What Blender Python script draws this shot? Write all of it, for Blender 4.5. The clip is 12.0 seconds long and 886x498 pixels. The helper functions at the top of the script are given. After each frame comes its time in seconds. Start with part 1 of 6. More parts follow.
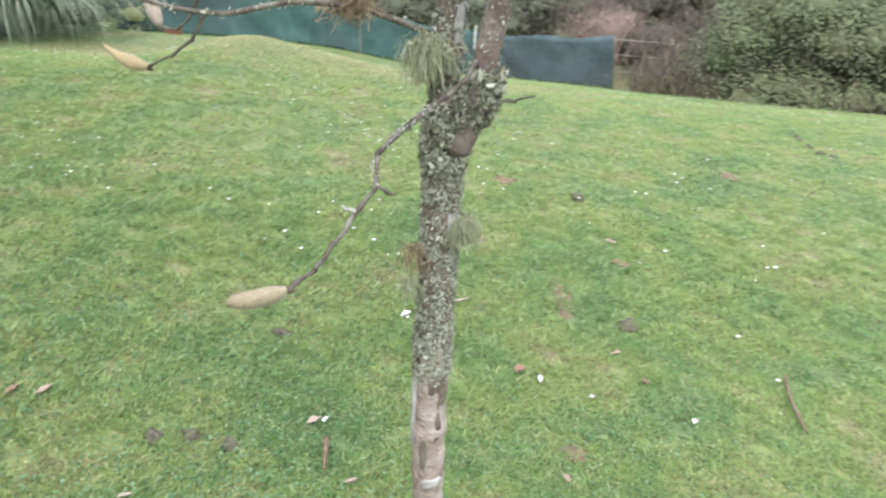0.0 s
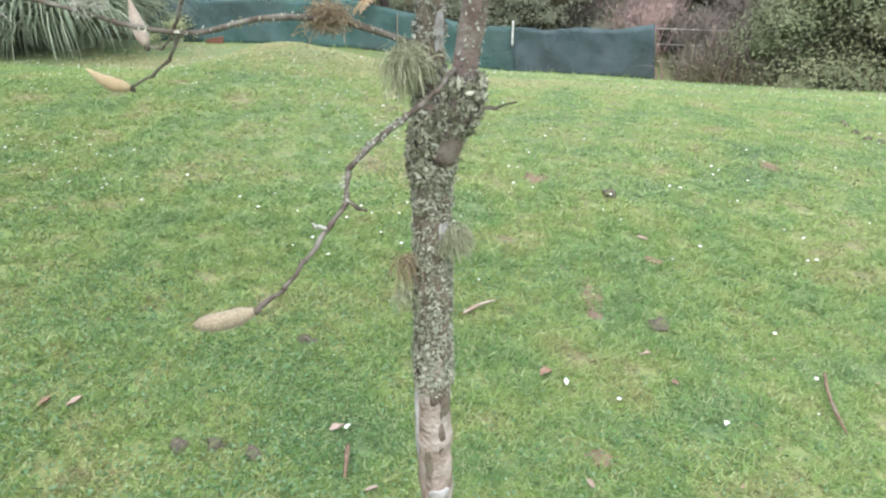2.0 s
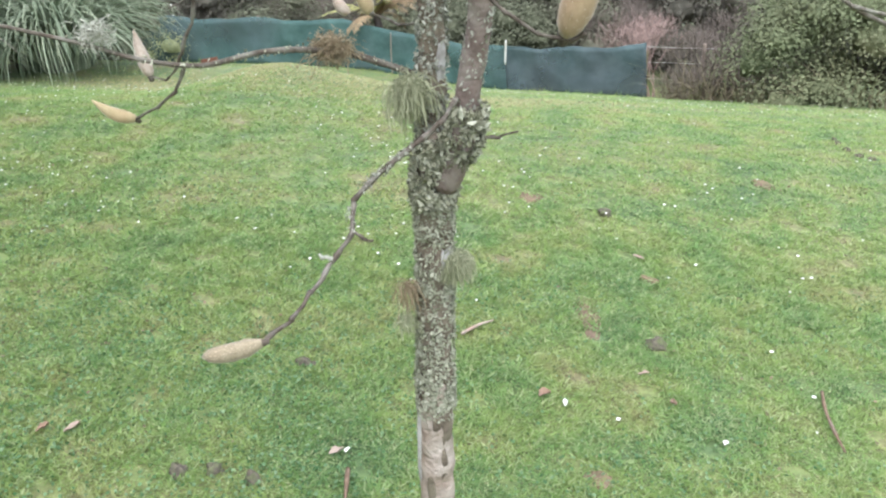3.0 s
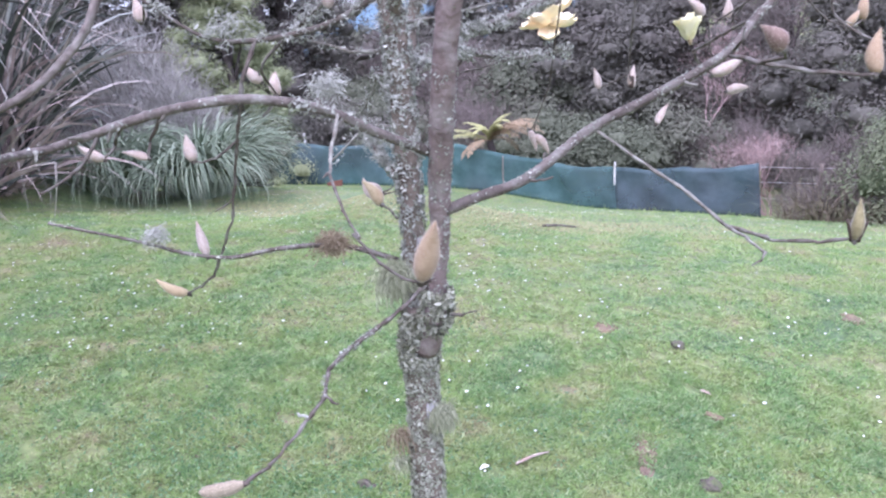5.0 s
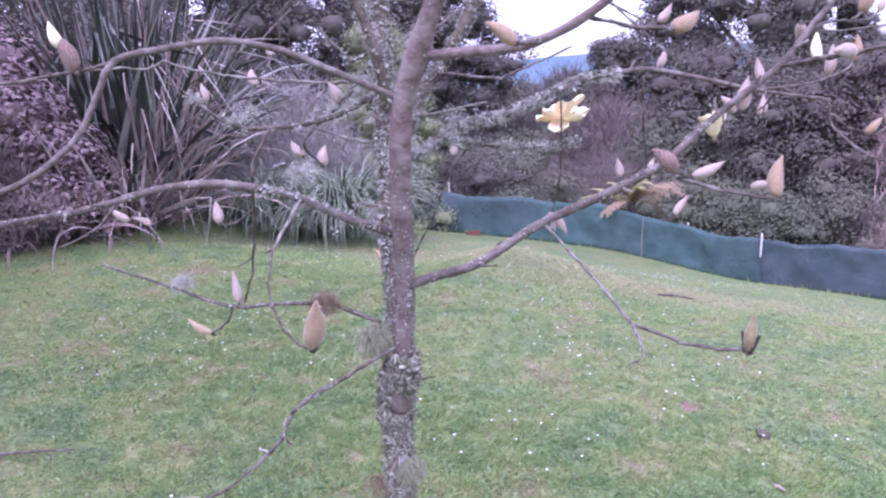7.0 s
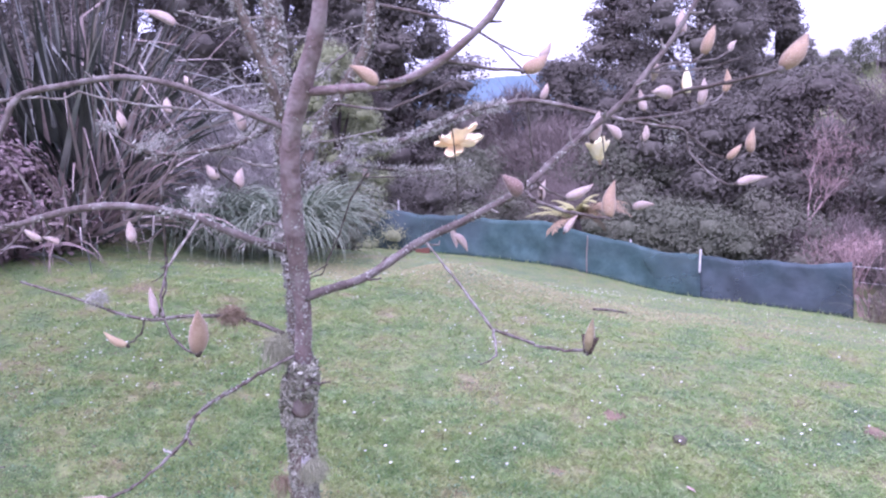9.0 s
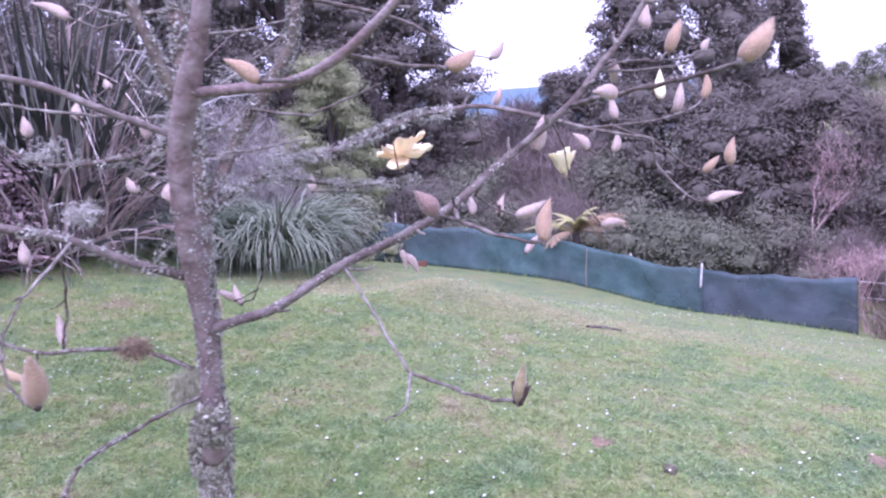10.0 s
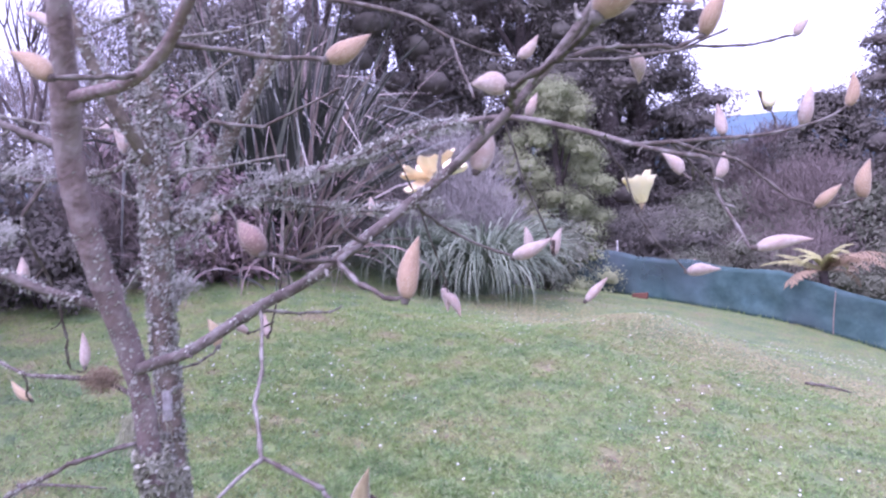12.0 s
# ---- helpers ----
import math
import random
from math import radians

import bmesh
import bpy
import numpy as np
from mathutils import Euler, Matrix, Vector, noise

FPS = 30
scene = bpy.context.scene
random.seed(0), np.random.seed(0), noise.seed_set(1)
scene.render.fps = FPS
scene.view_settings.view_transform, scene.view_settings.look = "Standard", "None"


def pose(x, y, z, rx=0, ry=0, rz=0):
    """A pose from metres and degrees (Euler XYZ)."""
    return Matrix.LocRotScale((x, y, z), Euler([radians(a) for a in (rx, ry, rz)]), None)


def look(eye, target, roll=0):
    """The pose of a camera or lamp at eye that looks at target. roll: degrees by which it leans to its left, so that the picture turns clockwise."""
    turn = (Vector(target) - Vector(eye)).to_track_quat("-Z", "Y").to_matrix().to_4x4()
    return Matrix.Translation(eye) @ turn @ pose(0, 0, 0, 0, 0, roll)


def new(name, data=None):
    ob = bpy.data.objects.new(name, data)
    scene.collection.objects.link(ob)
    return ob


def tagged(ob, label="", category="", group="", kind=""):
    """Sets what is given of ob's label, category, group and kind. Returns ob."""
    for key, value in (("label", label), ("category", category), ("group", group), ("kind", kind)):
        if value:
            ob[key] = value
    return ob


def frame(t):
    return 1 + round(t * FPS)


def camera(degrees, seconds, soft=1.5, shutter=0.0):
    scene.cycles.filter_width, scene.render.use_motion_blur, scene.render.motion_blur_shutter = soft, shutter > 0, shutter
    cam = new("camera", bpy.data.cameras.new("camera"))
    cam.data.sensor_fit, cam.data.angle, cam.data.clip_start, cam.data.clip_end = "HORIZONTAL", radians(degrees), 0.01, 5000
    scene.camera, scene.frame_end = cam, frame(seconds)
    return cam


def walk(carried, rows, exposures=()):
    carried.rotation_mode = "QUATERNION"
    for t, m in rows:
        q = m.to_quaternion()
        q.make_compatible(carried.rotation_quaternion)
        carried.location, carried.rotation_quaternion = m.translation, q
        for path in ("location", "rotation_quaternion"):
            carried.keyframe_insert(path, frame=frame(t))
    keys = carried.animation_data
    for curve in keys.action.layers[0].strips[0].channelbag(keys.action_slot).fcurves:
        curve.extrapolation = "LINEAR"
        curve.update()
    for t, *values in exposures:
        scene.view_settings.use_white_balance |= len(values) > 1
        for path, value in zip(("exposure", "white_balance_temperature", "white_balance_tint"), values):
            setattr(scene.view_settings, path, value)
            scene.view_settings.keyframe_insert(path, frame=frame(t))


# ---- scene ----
cam = camera(60.2, 12.0, soft=2.2, shutter=0.4)
METRES, EYE, TILT, LEAN, TURN = 2.0, 1.5, -26.0, 3.0, 0.0
ROWS = [
    (0.0, 0.0, 0.0, 0.0, 0.0, 0.0, -0.0),
    (0.5, 0.0409, 0.0247, -0.005, 5.81, -0.36, -1.93),
    (1.0, 0.0476, 0.0283, 0.0037, 5.34, -0.87, -0.55),
    (1.5, 0.0484, 0.0216, 0.0042, 5.21, -0.89, 1.33),
    (2.0, 0.0464, 0.0116, 0.0101, 3.67, -0.17, 1.59),
    (2.5, 0.0409, 0.0098, 0.0129, 3.21, 0.51, 1.07),
    (2.7, 0.0401, 0.0086, 0.0143, 3.30, 0.76, 1.31),
    (4.3, 0.0697, -0.0357, 0.0435, 3.30, 4.76, 5.33),
    (4.5, 0.097, -0.0512, 0.0474, 6.66, 6.19, 3.88),
    (5.0, 0.1797, -0.1022, 0.0544, 12.36, 9.47, 0.08),
    (5.5, 0.2274, -0.1063, 0.0514, 14.64, 8.68, -0.62),
    (6.0, 0.2627, -0.0871, 0.0637, 19.51, 10.76, -4.63),
    (6.5, 0.3096, -0.1018, 0.0722, 23.72, 10.68, -5.26),
    (6.7, 0.3348, -0.1152, 0.0753, 23.29, 11.64, -6.62),
    (8.3, 0.4267, -0.1752, 0.0603, 21.08, 13.76, -7.05),
    (8.5, 0.4396, -0.1781, 0.0621, 19.41, 13.82, -6.63),
    (9.0, 0.4551, -0.1727, 0.0615, 19.51, 14.21, -6.07),
    (9.5, 0.4696, -0.1277, 0.0747, 19.73, 12.89, -5.76),
    (10.0, 0.4864, -0.0585, 0.1069, 19.87, 15.05, -6.29),
    (10.5, 0.5122, 0.0123, 0.1298, 24.19, 12.86, -6.67),
    (11.0, 0.5638, 0.0666, 0.1555, 33.69, 12.6, -13.36),
    (11.5, 0.5999, 0.1214, 0.1752, 36.21, 12.06, -14.79),
    (12.0, 0.6108, 0.169, 0.1977, 36.91, 13.87, -13.72),
]
EXPOSURES = [(0.0, 1.07, 6200, 9), (2.7, 1.07, 6150, 9), (4.5, 1.17, 5550, 23), (5.2, 1.2, 5300, 36), (6.0, 1.13, 5300, 45), (6.5, 0.98, 5250, 51), (9.0, 1.06, 5250, 58), (12.0, 1.07, 5250, 58)]
walk(cam, [(t, pose(0, 0, EYE, TILT, LEAN, TURN) @ pose(METRES * x, METRES * y, METRES * z, 90 + pitch, roll, yaw)) for t, x, y, z, yaw, pitch, roll in ROWS], EXPOSURES)

# ---- light: an overcast late afternoon ----
world = bpy.data.worlds.new("sky")
scene.world = world
world.use_nodes = True
wn, wl = world.node_tree.nodes, world.node_tree.links
sky = wn.new("ShaderNodeTexSky")
sky.sky_type, sky.sun_disc = "NISHITA", False
sky.sun_elevation, sky.sun_rotation = radians(62), radians(150)
sky.air_density, sky.dust_density = 1.0, 3.0
grey = wn.new("ShaderNodeHueSaturation")
grey.inputs["Saturation"].default_value = 0.30
wl.new(sky.outputs["Color"], grey.inputs["Color"])
wl.new(grey.outputs["Color"], wn["Background"].inputs["Color"])
wn["Background"].inputs["Strength"].default_value = 0.235
sun = new("sun", bpy.data.lights.new("sun", "SUN"))
sun.data.energy, sun.data.angle, sun.data.color = 1.3, radians(40), (1.0, 0.96, 0.9)
sun.matrix_world = look((0, 0, 30), (7, 5, 12))


# ---- helpers of the place ----
def ss(a, b, v):
    t = np.clip((v - a) / (b - a), 0, 1)
    return t * t * (3 - 2 * t)


def ground_z(x, y):
    """Height of the lawn: it falls to the right, and over a low bank towards the fence."""
    x, y = np.asarray(x, float), np.asarray(y, float)
    plane = -0.06 - 0.155 * 10 * np.tanh(x / 10) + 0.03 * np.clip(y, -8, 12)
    t = np.clip(y - 4, 0, 9.5)
    right = np.where(t < 3, 0.039 * t * t, 0.351 + 0.247 * (t - 3))
    left = 0.95 * ss(6.5, 9.6, y) + 0.153 * np.clip(y - 9, 0, 5)
    w = ss(0.3, -2.5, x)
    hollow = ss(-1.6, -2.8, x) * ss(-5.6, -4.6, x)
    left = left * (1 - hollow) + (0.5 * ss(4.8, 7.8, y) + 0.45 * ss(8.0, 10.5, y) + 0.153 * np.clip(y - 9, 0, 5)) * hollow
    far = 0.13 * np.clip(y - 15, 0, 60) + 0.02 * np.clip(y - 75, 0, 400)
    bumps = 0.012 * np.sin(1.7 * x + 0.8 * y) * np.sin(1.1 * y - 0.6 * x)
    return plane - right * (1 - w) - left * w - far + bumps


def gz(x, y):
    return float(ground_z(x, y))


def mesh_ob(name, verts, faces, material, parent=None, label="", smooth=True):
    me = bpy.data.meshes.new(name)
    me.from_pydata([tuple(v) for v in verts], [], faces)
    if smooth:
        me.polygons.foreach_set("use_smooth", [True] * len(me.polygons))
    me.materials.append(material)
    ob = new(name, me)
    if parent is not None:
        ob.parent = parent
    if label:
        tagged(ob, label)
    return ob


def quads_ob(name, corners, material, parent=None, label="", smooth=False):
    """One mesh of many loose faces; corners has the shape (n, corners of a face, 3)."""
    n, k = corners.shape[:2]
    me = bpy.data.meshes.new(name)
    me.vertices.add(k * n)
    me.vertices.foreach_set("co", np.ascontiguousarray(corners, dtype=np.float32).ravel())
    me.loops.add(k * n)
    me.loops.foreach_set("vertex_index", np.arange(k * n, dtype=np.int32))
    me.polygons.add(n)
    me.polygons.foreach_set("loop_start", np.arange(0, k * n, k, dtype=np.int32))
    me.update(calc_edges=True)
    me.validate()
    me.materials.append(material)
    ob = new(name, me)
    if parent is not None:
        ob.parent = parent
    if label:
        tagged(ob, label)
    return ob


def empty(name, x, y, z, label, category, group="", kind=""):
    ob = new(name)
    ob.location = (x, y, z)
    return tagged(ob, label, category, group, kind)


def adopt(parent, *obs):
    """Parts built in world places keep them under a thing that stands elsewhere."""
    inv = Matrix.Translation(parent.location).inverted()
    for o in obs:
        o.parent = parent
        o.matrix_parent_inverse = inv


def smooth_path(points, radii, step):
    """A Catmull-Rom line through the points, with the radii along it."""
    p = [Vector(q) for q in points]
    p = [p[0] * 2 - p[1]] + p + [p[-1] * 2 - p[-2]]
    out, rad = [], []
    for i in range(1, len(p) - 2):
        a, b, c, d = p[i - 1], p[i], p[i + 1], p[i + 2]
        k = max(2, int((c - b).length / step))
        for j in range(k):
            t = j / k
            out.append(0.5 * ((2 * b) + (c - a) * t + (2 * a - 5 * b + 4 * c - d) * t * t + (3 * b - a - 3 * c + d) * t ** 3))
            rad.append(radii[i - 1] * (1 - t) + radii[i] * t)
    out.append(p[-2])
    rad.append(radii[-1])
    return out, rad


def tube(points, radii, ring=8, step=0.02, rough=0.08, freq=60.0, knots=0.0, rng=random):
    """Verts and faces of a limb: a tapered round skin, uneven and with swollen nodes."""
    path, rad = smooth_path(points, radii, step)
    if knots:
        i = rng.randint(2, 5)
        while i < len(rad) - 1:
            for k, g in ((-1, 0.4), (0, 1.0), (1, 0.4)):
                if 0 <= i + k < len(rad):
                    rad[i + k] *= 1 + knots * g
            i += rng.randint(3, 8)
    verts, faces = [], []
    t = (path[1] - path[0]).normalized()
    side = t.orthogonal().normalized()
    for i, c in enumerate(path):
        d = (path[min(i + 1, len(path) - 1)] - path[max(i - 1, 0)]).normalized()
        side = (side - d * side.dot(d)).normalized()
        up = d.cross(side)
        for k in range(ring):
            a = 2 * math.pi * k / ring
            q = c + (side * math.cos(a) + up * math.sin(a)) * rad[i]
            q += (q - c) * rough * noise.noise(q * freq)
            verts.append(q)
    n = len(path)
    for i in range(n - 1):
        for k in range(ring):
            k2 = (k + 1) % ring
            faces.append((i * ring + k, i * ring + k2, (i + 1) * ring + k2, (i + 1) * ring + k))
    faces.append(tuple(range(ring))[::-1])
    faces.append(tuple((n - 1) * ring + k for k in range(ring)))
    return verts, faces


def merge(*pieces):
    verts, faces = [], []
    for v, f in pieces:
        o = len(verts)
        verts += list(v)
        faces += [tuple(i + o for i in q) for q in f]
    return verts, faces


def unit(n, rng):
    v = rng.normal(size=(n, 3))
    return v / np.linalg.norm(v, axis=1, keepdims=True)


def leaf_quads(centres, size, rng, flat=0.0, aspect=0.55):
    """A bent-diamond leaf at each centre, turned at random; flat: how far they lie level."""
    n = len(centres)
    a = unit(n, rng)
    a[:, 2] *= 1 - flat
    b = np.cross(a, unit(n, rng))
    a /= np.linalg.norm(a, axis=1, keepdims=True)
    b /= np.linalg.norm(b, axis=1, keepdims=True) + 1e-9
    s = size * rng.uniform(0.6, 1.4, (n, 1))
    return np.stack([centres - a * s * 0.5, centres - b * s * aspect * 0.5 + a * s * 0.08, centres + a * s * 0.5, centres + b * s * aspect * 0.5 + a * s * 0.08], axis=1)


# ---- materials ----
def material(name, c1, c2, scale=20.0, rough=0.8, bump=0.3, stain=None, stain_scale=3.0, island=None, translucent=0.0, sheen=0.0, metal=0.0, spread=(0.35, 0.65), coat=0.0, specular=0.3):
    """Grain between two colours, a wider stain, and a change from piece to piece."""
    m = bpy.data.materials.new(name)
    m.use_nodes = True
    n, l = m.node_tree.nodes, m.node_tree.links
    bsdf = n["Principled BSDF"]
    geo = n.new("ShaderNodeNewGeometry")
    tex = n.new("ShaderNodeTexNoise")
    tex.inputs["Scale"].default_value, tex.inputs["Detail"].default_value, tex.inputs["Roughness"].default_value = scale, 6, 0.65
    l.new(geo.outputs["Position"], tex.inputs["Vector"])
    ramp = n.new("ShaderNodeValToRGB")
    ramp.color_ramp.elements[0].position, ramp.color_ramp.elements[1].position = spread
    ramp.color_ramp.elements[0].color, ramp.color_ramp.elements[1].color = (*c1, 1), (*c2, 1)
    l.new(tex.outputs["Fac"], ramp.inputs["Fac"])
    col = ramp.outputs["Color"]
    if stain:
        wide = n.new("ShaderNodeTexNoise")
        wide.inputs["Scale"].default_value, wide.inputs["Detail"].default_value = stain_scale, 3
        l.new(geo.outputs["Position"], wide.inputs["Vector"])
        edge = n.new("ShaderNodeMapRange")
        edge.inputs["From Min"].default_value, edge.inputs["From Max"].default_value = 0.45, 0.68
        l.new(wide.outputs["Fac"], edge.inputs["Value"])
        mix = n.new("ShaderNodeMix")
        mix.data_type = "RGBA"
        l.new(edge.outputs["Result"], mix.inputs["Factor"])
        l.new(col, mix.inputs["A"])
        mix.inputs["B"].default_value = (*stain, 1)
        col = mix.outputs["Result"]
    if island:
        mix = n.new("ShaderNodeMix")
        mix.data_type = "RGBA"
        power = n.new("ShaderNodeMath")
        power.operation = "POWER"
        power.inputs[1].default_value = 1.6
        l.new(geo.outputs["Random Per Island"], power.inputs[0])
        l.new(power.outputs[0], mix.inputs["Factor"])
        l.new(col, mix.inputs["A"])
        mix.inputs["B"].default_value = (*island, 1)
        col = mix.outputs["Result"]
    l.new(col, bsdf.inputs["Base Color"])
    bsdf.inputs["Roughness"].default_value = rough
    bsdf.inputs["Metallic"].default_value = metal
    bsdf.inputs["Coat Weight"].default_value = coat
    bsdf.inputs["Specular IOR Level"].default_value = specular
    if sheen:
        bsdf.inputs["Sheen Weight"].default_value, bsdf.inputs["Sheen Roughness"].default_value = sheen, 0.4
    if bump:
        fine = n.new("ShaderNodeTexNoise")
        fine.inputs["Scale"].default_value, fine.inputs["Detail"].default_value = scale * 3, 4
        l.new(geo.outputs["Position"], fine.inputs["Vector"])
        bm = n.new("ShaderNodeBump")
        bm.inputs["Strength"].default_value, bm.inputs["Distance"].default_value = bump, 0.3 / scale
        l.new(fine.outputs["Fac"], bm.inputs["Height"])
        l.new(bm.outputs["Normal"], bsdf.inputs["Normal"])
    if translucent:
        tr = n.new("ShaderNodeBsdfTranslucent")
        l.new(col, tr.inputs["Color"])
        mx = n.new("ShaderNodeMixShader")
        mx.inputs["Fac"].default_value = translucent
        l.new(bsdf.outputs["BSDF"], mx.inputs[1])
        l.new(tr.outputs["BSDF"], mx.inputs[2])
        l.new(mx.outputs["Shader"], n["Material Output"].inputs["Surface"])
    return m


def lawn_material(name, stops, fine, island, translucent, specular, sheen=0.0):
    """Turf in drifts of blue-green, green, yellow and brown, broken by finer light and dark tufts."""
    m = material(name, fine[0], fine[1], 30, 0.5, 0, None, 1, island, translucent, sheen, specular=specular, spread=(0.4, 0.6))
    n, l = m.node_tree.nodes, m.node_tree.links
    geo = next(k for k in n if k.bl_idname == "ShaderNodeNewGeometry")
    ramp = next(k for k in n if k.bl_idname == "ShaderNodeValToRGB")
    drift = n.new("ShaderNodeTexNoise")
    drift.inputs["Scale"].default_value, drift.inputs["Detail"].default_value, drift.inputs["Roughness"].default_value = 2.5, 5, 0.62
    l.new(geo.outputs["Position"], drift.inputs["Vector"])
    colours = n.new("ShaderNodeValToRGB")
    e = colours.color_ramp.elements
    while len(e) < len(stops):
        e.new(0.5)
    for k, (at, c) in zip(e, stops):
        k.position, k.color = at, (*c, 1)
    l.new(drift.outputs["Fac"], colours.inputs["Fac"])
    tint = n.new("ShaderNodeMix")
    tint.data_type, tint.blend_type = "RGBA", "MULTIPLY"
    tint.inputs["Factor"].default_value = 1.0
    for old in list(ramp.outputs["Color"].links):
        l.new(tint.outputs["Result"], old.to_socket)
    l.new(colours.outputs["Color"], tint.inputs["A"])
    l.new(ramp.outputs["Color"], tint.inputs["B"])
    return m


M_soil_lawn = lawn_material("lawn_soil", [(0.33, (0.09, 0.146, 0.06)), (0.44, (0.136, 0.186, 0.065)), (0.53, (0.172, 0.202, 0.075)), (0.61, (0.192, 0.194, 0.086)), (0.7, (0.2, 0.16, 0.098))], ((0.6, 0.6, 0.6), (1.05, 1.05, 1.05)), None, 0, 0.25, 0.06)
M_bark_bare = material("bare_bark", (0.17, 0.125, 0.098), (0.35, 0.285, 0.24), 32, 0.85, 0.8, (0.42, 0.37, 0.33), 13)
M_straw = material("dead_grass", (0.32, 0.31, 0.16), (0.4, 0.38, 0.21), 30, 0.7, 0, None, 1, (0.46, 0.43, 0.26), 0.35)
M_grass = lawn_material("grass_blades", [(0.33, (0.132, 0.24, 0.085)), (0.44, (0.162, 0.285, 0.086)), (0.53, (0.215, 0.32, 0.09)), (0.61, (0.275, 0.33, 0.115)), (0.7, (0.32, 0.28, 0.155))], ((0.8, 0.8, 0.8), (1.08, 1.08, 1.07)), (0.4, 0.46, 0.24), 0.4, 0.35)
next(k for k in M_grass.node_tree.nodes if k.bl_idname == "ShaderNodeMath").inputs[1].default_value = 3.2
# paler copy of the blades, its colour standing in for brighter light
M_grass_bright = material("brightened_grass", (0.2, 0.3, 0.09), (0.3, 0.4, 0.14), 14, 0.5, 0, None, 1, (0.42, 0.46, 0.24), 0.35)
M_crumb = material("leaf_crumb", (0.085, 0.07, 0.048), (0.15, 0.118, 0.08), 30, 0.9, 0, None, 1, (0.27, 0.2, 0.14))
M_clover = material("clover", (0.07, 0.16, 0.062), (0.11, 0.21, 0.085), 8, 0.55, 0, None, 1, (0.22, 0.32, 0.18), 0.3)
M_daisy = material("daisy_petals", (0.68, 0.68, 0.65), (0.8, 0.8, 0.77), 60, 0.7, 0)
M_bark = material("smooth_bark", (0.115, 0.085, 0.075), (0.215, 0.165, 0.148), 45, 0.8, 0.6, (0.25, 0.215, 0.195), 24)
M_branch = material("grey_bark", (0.07, 0.056, 0.047), (0.15, 0.125, 0.107), 55, 0.85, 0.7, (0.21, 0.195, 0.168), 30)
M_bark_grey = material("trunk_bark", (0.085, 0.068, 0.052), (0.19, 0.155, 0.12), 60, 0.9, 0.8, (0.17, 0.15, 0.11), 18)
M_twig = material("twig_bark", (0.045, 0.036, 0.028), (0.11, 0.089, 0.07), 120, 0.85, 0.5, (0.18, 0.17, 0.145), 40)
M_twig_pale = material("lichened_twig", (0.085, 0.075, 0.058), (0.18, 0.165, 0.135), 90, 0.9, 0.5, (0.27, 0.268, 0.225), 42)
M_lichen = material("lichen", (0.2, 0.205, 0.14), (0.34, 0.35, 0.26), 220, 0.95, 0.4, None, 1, (0.43, 0.44, 0.35), 0.1)
M_lichen_grey = material("grey_lichen", (0.17, 0.175, 0.14), (0.33, 0.335, 0.28), 120, 0.95, 0.4, None, 1, (0.45, 0.46, 0.39), 0.1)
M_moss = material("moss", (0.12, 0.115, 0.07), (0.28, 0.285, 0.2), 120, 1.0, 0.4, None, 1, (0.47, 0.48, 0.38), 0.1)
M_bud_olive = material("bud_fur_olive", (0.15, 0.13, 0.058), (0.23, 0.2, 0.1), 130, 0.9, 0.4, (0.12, 0.1, 0.05), 40, None, 0, 0.5)
M_plaque = material("pale_crust", (0.32, 0.31, 0.3), (0.46, 0.45, 0.43), 120, 0.95, 0.4, (0.25, 0.235, 0.22), 60)
M_beard = material("beard_lichen", (0.22, 0.235, 0.14), (0.34, 0.355, 0.23), 90, 0.95, 0, None, 1, (0.42, 0.43, 0.3), 0.25)
M_beard_pale = material("pale_lichen", (0.27, 0.275, 0.23), (0.42, 0.42, 0.36), 90, 0.95, 0, None, 1, (0.52, 0.52, 0.46), 0.25)
M_beard_brown = material("brown_lichen", (0.15, 0.112, 0.07), (0.27, 0.205, 0.13), 90, 0.95, 0, None, 1, (0.33, 0.28, 0.19), 0.2)
M_bud = material("bud_fur", (0.27, 0.195, 0.115), (0.36, 0.27, 0.17), 170, 0.95, 0.35, (0.29, 0.205, 0.13), 45, None, 0, 0.3)
M_bud_pink = material("bud_fur_pink", (0.3, 0.245, 0.2), (0.42, 0.365, 0.31), 170, 0.95, 0.35, (0.34, 0.26, 0.205), 45, None, 0, 0.3)
M_bud_dark = material("bud_fur_dark", (0.15, 0.105, 0.085), (0.23, 0.165, 0.13), 170, 0.95, 0.35, (0.18, 0.12, 0.095), 45, None, 0, 0.25)
M_bud_green = material("bud_fur_green", (0.28, 0.225, 0.12), (0.39, 0.32, 0.19), 130, 0.9, 0.3, (0.34, 0.25, 0.145), 26, None, 0, 0.5)
M_bud_pale = material("bud_fur_pale", (0.21, 0.175, 0.115), (0.3, 0.255, 0.18), 150, 0.95, 0.35, (0.24, 0.19, 0.13), 40, None, 0, 0.3)
M_fur = material("bud_hairs", (0.4, 0.33, 0.25), (0.53, 0.455, 0.36), 90, 0.95, 0, None, 1, (0.6, 0.52, 0.43), 0.45)
M_husk = material("bud_husk", (0.03, 0.02, 0.015), (0.08, 0.055, 0.04), 90, 0.8, 0.4)
M_petal = material("petals", (0.89, 0.81, 0.54), (0.93, 0.88, 0.69), 35, 0.55, 0.1, (0.9, 0.75, 0.5), 14, None, 0.22)
M_petal_white = material("creamy_petals", (0.88, 0.83, 0.55), (0.92, 0.89, 0.7), 35, 0.55, 0.1, (0.87, 0.83, 0.5), 14, None, 0.35)


